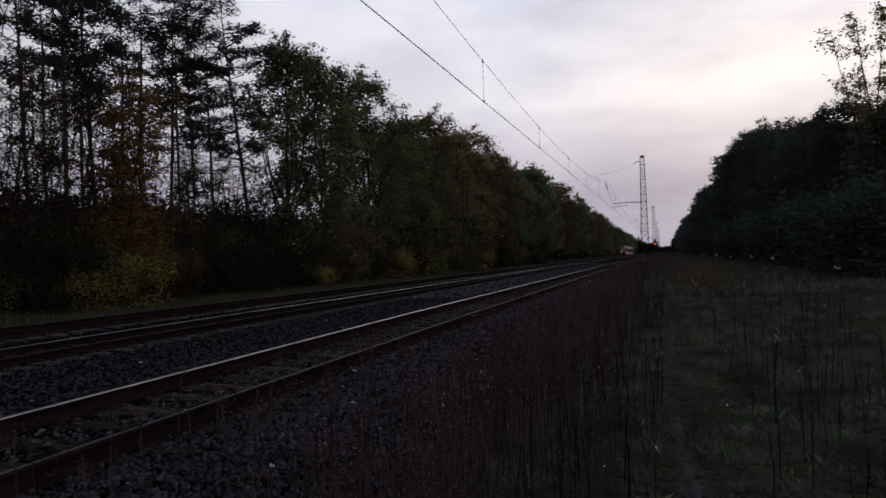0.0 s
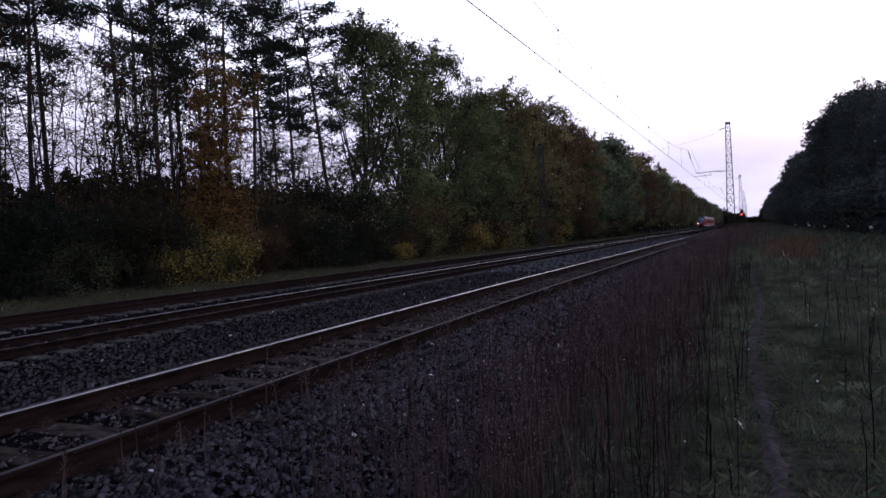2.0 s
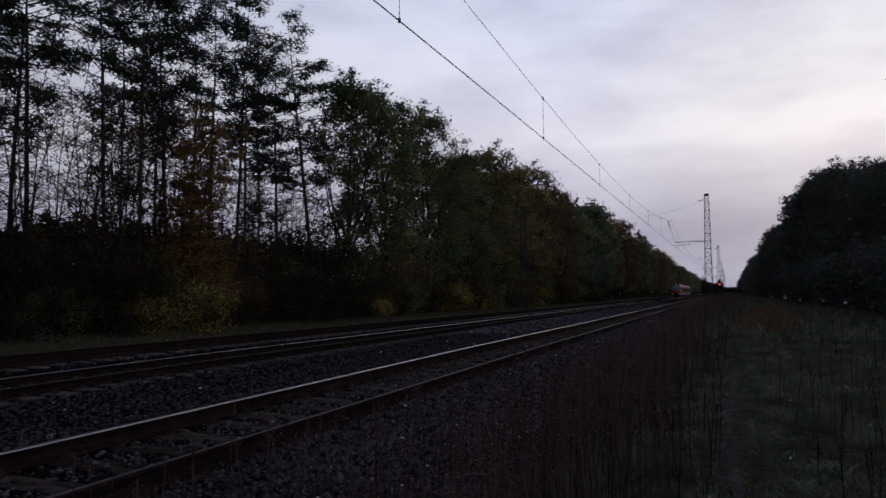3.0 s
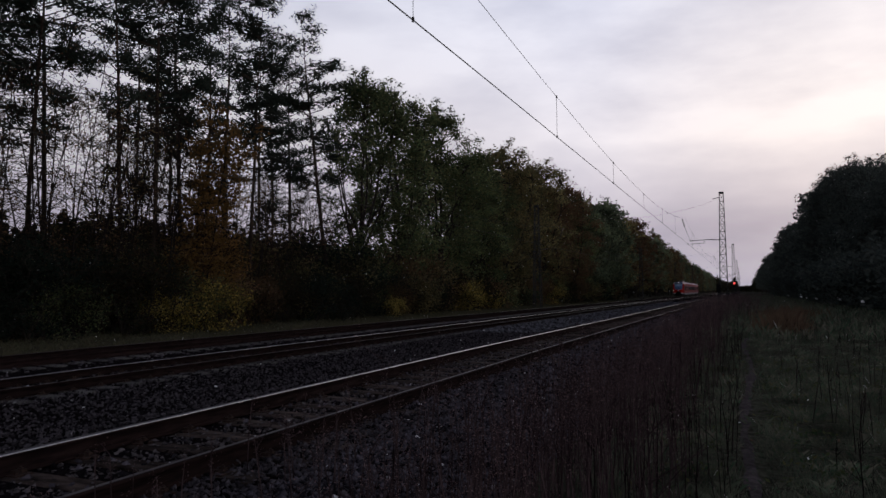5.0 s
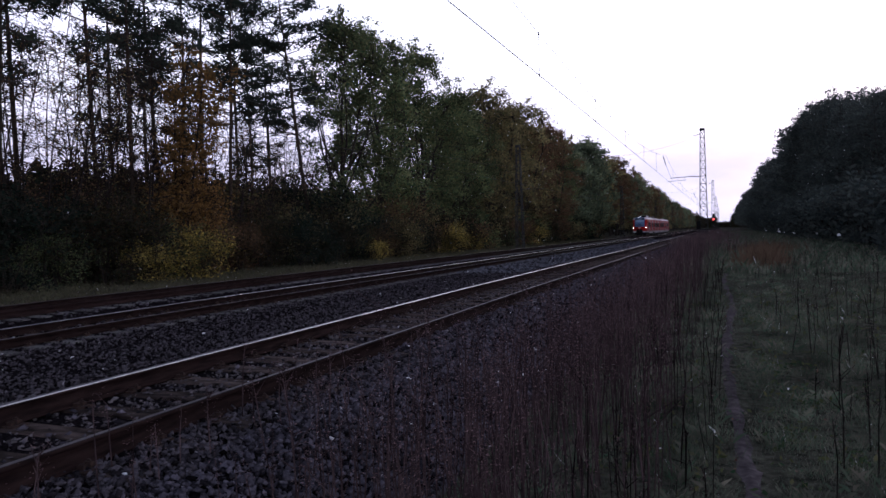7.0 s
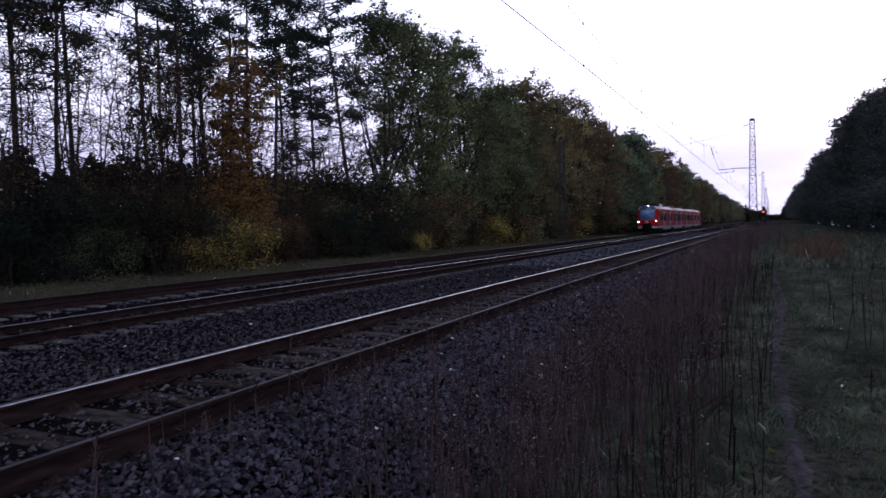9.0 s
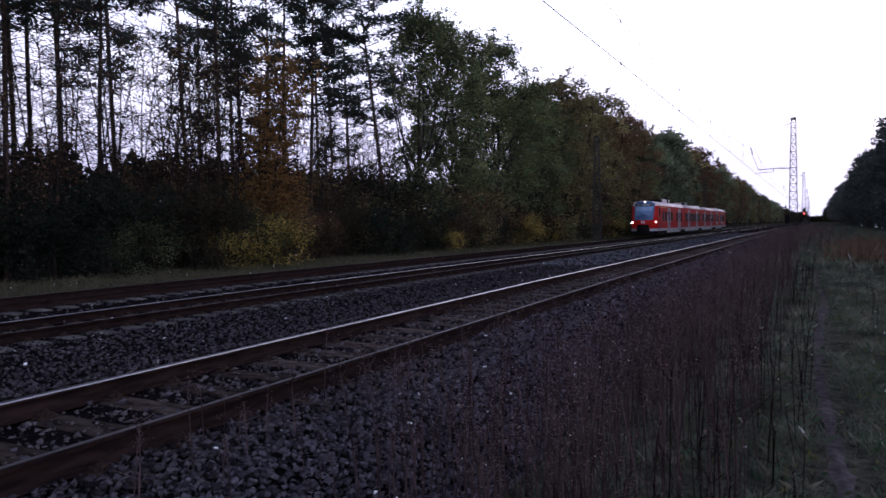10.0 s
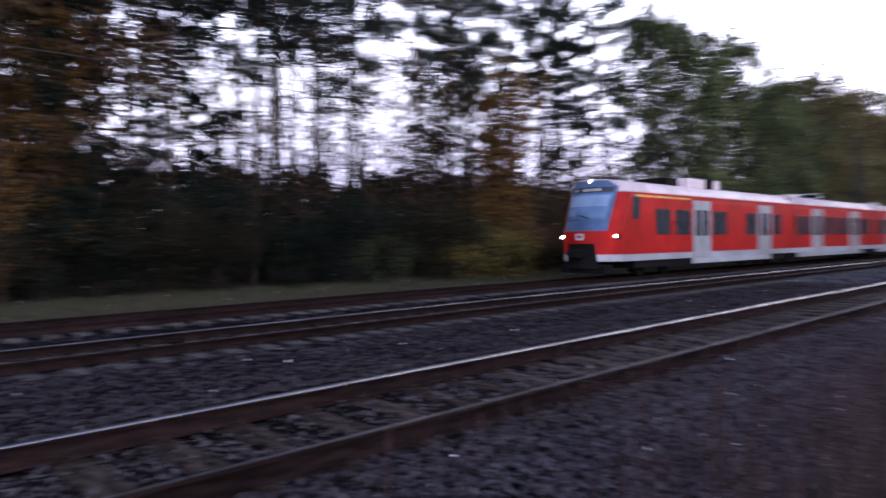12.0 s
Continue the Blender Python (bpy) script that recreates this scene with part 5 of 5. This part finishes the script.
def carriage(train, y0, length, cab, turned, doors, windows, boxes, bogies, yellow=False):
    """One car: body with windows, doors, roof and running gear; turned: cab to the rear."""
    body = part("carriage", shell((0.95, 1.3, 1.65, 1.85, 2.2, 2.6, 3.0, 3.2, 3.42), length, cab), M_RED, train)
    body.matrix_basis = pose(0, y0 + length, 0, 0, 0, 180) if turned else pose(0, y0, 0)
    part("roof", shell((3.425, 3.5, 3.58, 3.72, 3.84, 3.93, 3.97), length, cab), M_ROOF, body, "pale grey roof", True)
    part("stripe", shell((0.68, 0.8, 0.945), length, cab), M_WHITE, body, "light grey lower stripe")
    part("underframe", box(-1.25, 1.25, 1.5 if cab else 0.3, length - 0.3, 0.36, 0.675, 0.03), M_UNDER, body)
    pair(lambda s: side_box(s, 6.2 if cab else 1.2, length - 2.6, 0.42, 0.675, -0.10, -0.04, 0.01), "valance", M_DOOR, body, "grey skirt below the stripe")
    for b in bogies:
        part("bogie", wheelset_bogie(b), M_UNDER, body)
    for a, b in windows:
        pair(lambda s: side_box(s, a, b, 1.72, 2.79, -0.02, 0.012, 0.006), "window", M_GLASS, body)
    for a, b in doors:
        for s in (1, -1):
            part("door", side_box(s, a, b, 0.72, 3.24, -0.02, 0.022, 0.01), M_DOOR, body, "light grey double door")
            m = (a + b) / 2
            for p, q in ((a + 0.22, m - 0.10), (m + 0.10, b - 0.22)):
                part("door_window", side_box(s, p, q, 1.66, 2.82, -0.01, 0.03, 0.01), M_GLASS, body)
            part("door_gap", side_box(s, m - 0.012, m + 0.012, 0.74, 3.2, -0.01, 0.026), M_UNDER, body)
    pair(lambda s: side_box(s, 1.4 if cab else 0.2, length - 0.1, 3.33, 3.42, -0.03, 0.012), "gutter", M_RED, body)
    if yellow:
        pair(lambda s: side_box(s, 1.3, 5.9, 3.25, 3.33, -0.02, 0.014), "class_band", M_YELLOW, body, "yellow first-class band")
    for a, b, h, w, mt in boxes:
        part("roof_unit", box(-w, w, a, b, 3.86, 3.95 + h, 0.05), mt, body)
    if cab:
        cab_front(body)
    return body


def cab_front(body):
    pair(lambda s: side_box(s, 1.05, 1.6, 2.35, 3.25, -0.02, 0.012, 0.01), "cab_window", M_GLASS, body)
    p = part("front_panel", front_patch(1.88, 3.62, 1.0, 1.10, 0.012), M_BLUE, body, "blue-grey panel round the windscreen")
    part("front_cap", front_patch(3.62, 3.90, 1.10, 0.78, 0.014), M_BLUE, p)
    part("windscreen", front_patch(2.30, 3.36, 0.90, 1.0, 0.024), M_SCREEN, p, "windscreen with the reflected sky's blue in its colour", True)
    part("destination_display", front_patch(3.42, 3.62, 0.98, 1.0, 0.022), M_GLASS, p)
    part("destination_text", front_patch(3.46, 3.57, 0, 0, 0.034, 0.008, -0.2, 0.6), G_DEST, p, "dim amber display bar")
    part("destination_text", front_patch(3.46, 3.57, 0, 0, 0.034, 0.008, -0.75, -0.4), G_DEST, p, "dim amber display bar")
    # lighter blue band laid over the upper windscreen
    part("sun_blind", front_patch(2.86, 3.30, 0.86, 0.93, 0.03, 0.006), M_UPSCREEN, p, "lighter blue upper part of the windscreen")
    bm = bmesh.new()
    add_rod(bm, (0.35, nose(0.35, 2.36) - 0.06, 2.36), (-0.1, nose(0.1, 2.52) - 0.05, 2.50), 0.02, 5)
    add_rod(bm, (-0.1, nose(0.1, 2.52) - 0.05, 2.50), (-0.7, nose(0.7, 2.45) - 0.05, 2.44), 0.016, 5)
    part("wiper", bm, M_UNDER, p)
    part("emblem", front_patch(1.52, 1.78, 0.19, 0.19, 0.014, 0.015), M_WHITE, body, "small white and red emblem plate")
    part("emblem_mark", front_patch(1.61, 1.70, 0.11, 0.11, 0.022, 0.012), M_RED, body)
    # flat black panel stands in for the shade inside the coupler opening
    part("coupler_recess", front_patch(0.40, 1.38, 0.74, 0.60, 0.02), M_UNDER, body)
    bm = box(-0.22, 0.22, -1.05, -0.2, 0.82, 1.16, 0.05)
    add_rod(bm, (-0.12, -1.12, 1.0), (-0.12, -0.9, 1.0), 0.09, 10)
    part("coupler", bm, M_UNDER, body)
    bm = bmesh.new()
    add_box(bm, -1.05, 1.05, -0.35, 0.25, 0.2, 0.55, 0.06)
    part("rail_guard", bm, M_UNDER, body)
    for s in (1, -1):
        y = nose(1.24, 1.65)
        part("lamp_housing", box(s * 1.18 - 0.23, s * 1.18 + 0.2, y - 0.06, y + 0.12, 1.55, 1.76, 0.04), M_UNDER, body)
        bm = bmesh.new()
        bmesh.ops.create_uvsphere(bm, u_segments=14, v_segments=8, radius=0.058, matrix=Matrix.LocRotScale((s * 1.27, y - 0.06, 1.655), None, (1.2, 0.5, 0.9)))
        part("headlight", bm, G_HEAD, body, "glowing warm white headlight", True)
    bm = bmesh.new()
    bmesh.ops.create_uvsphere(bm, u_segments=12, v_segments=8, radius=0.038, matrix=Matrix.LocRotScale((0.08, nose(0, 3.86) - 0.03, 3.86), None, (1, 0.6, 1)))
    part("headlight", bm, G_HEAD, body, "glowing top headlight", True)


def build_train():
    t = new("commuter_train")
    tagged(t, "red four-car electric commuter train with pale roof and lit headlights", "train")
    end_doors = [(6.15, 7.85), (13.3, 15.0)]
    end_windows = [(2.86, 4.1), (4.55, 5.9), (8.1, 9.6), (11.85, 13.1), (15.3, 16.4)]
    mid_doors = [(3.4, 5.1), (10.6, 12.3)]
    mid_windows = [(0.7, 1.9), (2.1, 3.2), (5.4, 6.7), (7.0, 8.3), (8.6, 10.3), (12.6, 13.7), (13.9, 15.0)]
    eq = [(4.9, 5.9, 0.30, 0.85, M_UNDER), (6.7, 9.9, 0.36, 0.95, M_ROOF), (8.3, 9.2, 0.42, 0.97, M_UNDER), (1.0, 2.0, 0.14, 0.25, M_UNDER)]
    carriage(t, 0.0, 17.7, True, False, end_doors, end_windows, eq, (3.6, 17.3), True)
    c2 = carriage(t, 17.9, 15.8, False, False, mid_doors, mid_windows, [(3.0, 4.2, 0.2, 0.4, M_ROOF), (7.4, 8.2, 0.3, 0.3, M_UNDER)], (15.8,))
    carriage(t, 33.9, 15.8, False, False, mid_doors, mid_windows, [(4.0, 5.0, 0.2, 0.4, M_ROOF)], (15.8,))
    carriage(t, 49.9, 17.7, True, True, end_doors, end_windows, [(6.7, 8.4, 0.2, 0.5, M_ROOF), (1.0, 2.0, 0.14, 0.25, M_UNDER)], (3.6,), False)
    for y in (17.7, 33.7, 49.7):
        bm = bmesh.new()
        for i in range(4):
            add_box(bm, -1.3, 1.3, y + 0.02 + i * 0.045, y + 0.045 + i * 0.045, 0.75, 3.75)
        part("gangway_bellows", bm, M_UNDER, t, "black folded gangway bellows")
    bm = bmesh.new()
    for s in (-0.55, 0.55):
        add_rod(bm, (s, 6.5, 4.0), (s, 8.0, 4.16), 0.03, 6)
        add_rod(bm, (s, 8.0, 4.16), (s * 0.8, 6.6, 4.28), 0.022, 6)
    add_rod(bm, (-0.85, 6.6, 4.29), (0.85, 6.6, 4.29), 0.03, 6)
    add_rod(bm, (-0.6, 6.5, 4.0), (0.6, 6.5, 4.0), 0.04, 6)
    part("pantograph", bm, M_DOOR, c2, "folded grey pantograph")
    return t


train = build_train()


# ---------------------------------------------------------------- movement
TRAIN_Y = [
    (0.0, 320.12), (0.5, 308.61), (1.0, 297.09), (1.5, 285.56), (2.0, 274.00), (2.5, 262.42),
    (3.0, 250.79), (3.5, 239.11), (4.0, 227.37), (4.5, 215.56), (5.0, 203.67), (5.5, 191.68),
    (6.0, 179.59), (6.5, 167.40), (7.0, 155.08), (7.5, 142.63), (8.0, 130.05), (8.5, 117.33),
    (9.0, 104.44), (9.5, 91.34), (10.0, 78.08), (10.5, 64.70), (11.0, 51.18), (11.5, 37.60),
    (12.0, 23.75),
]


def motions():
    walk(train, [(t, pose(FAR, y, Z_FAR + float(fall(y)), -0.24, 0, 0)) for t, y in TRAIN_Y])


motions()
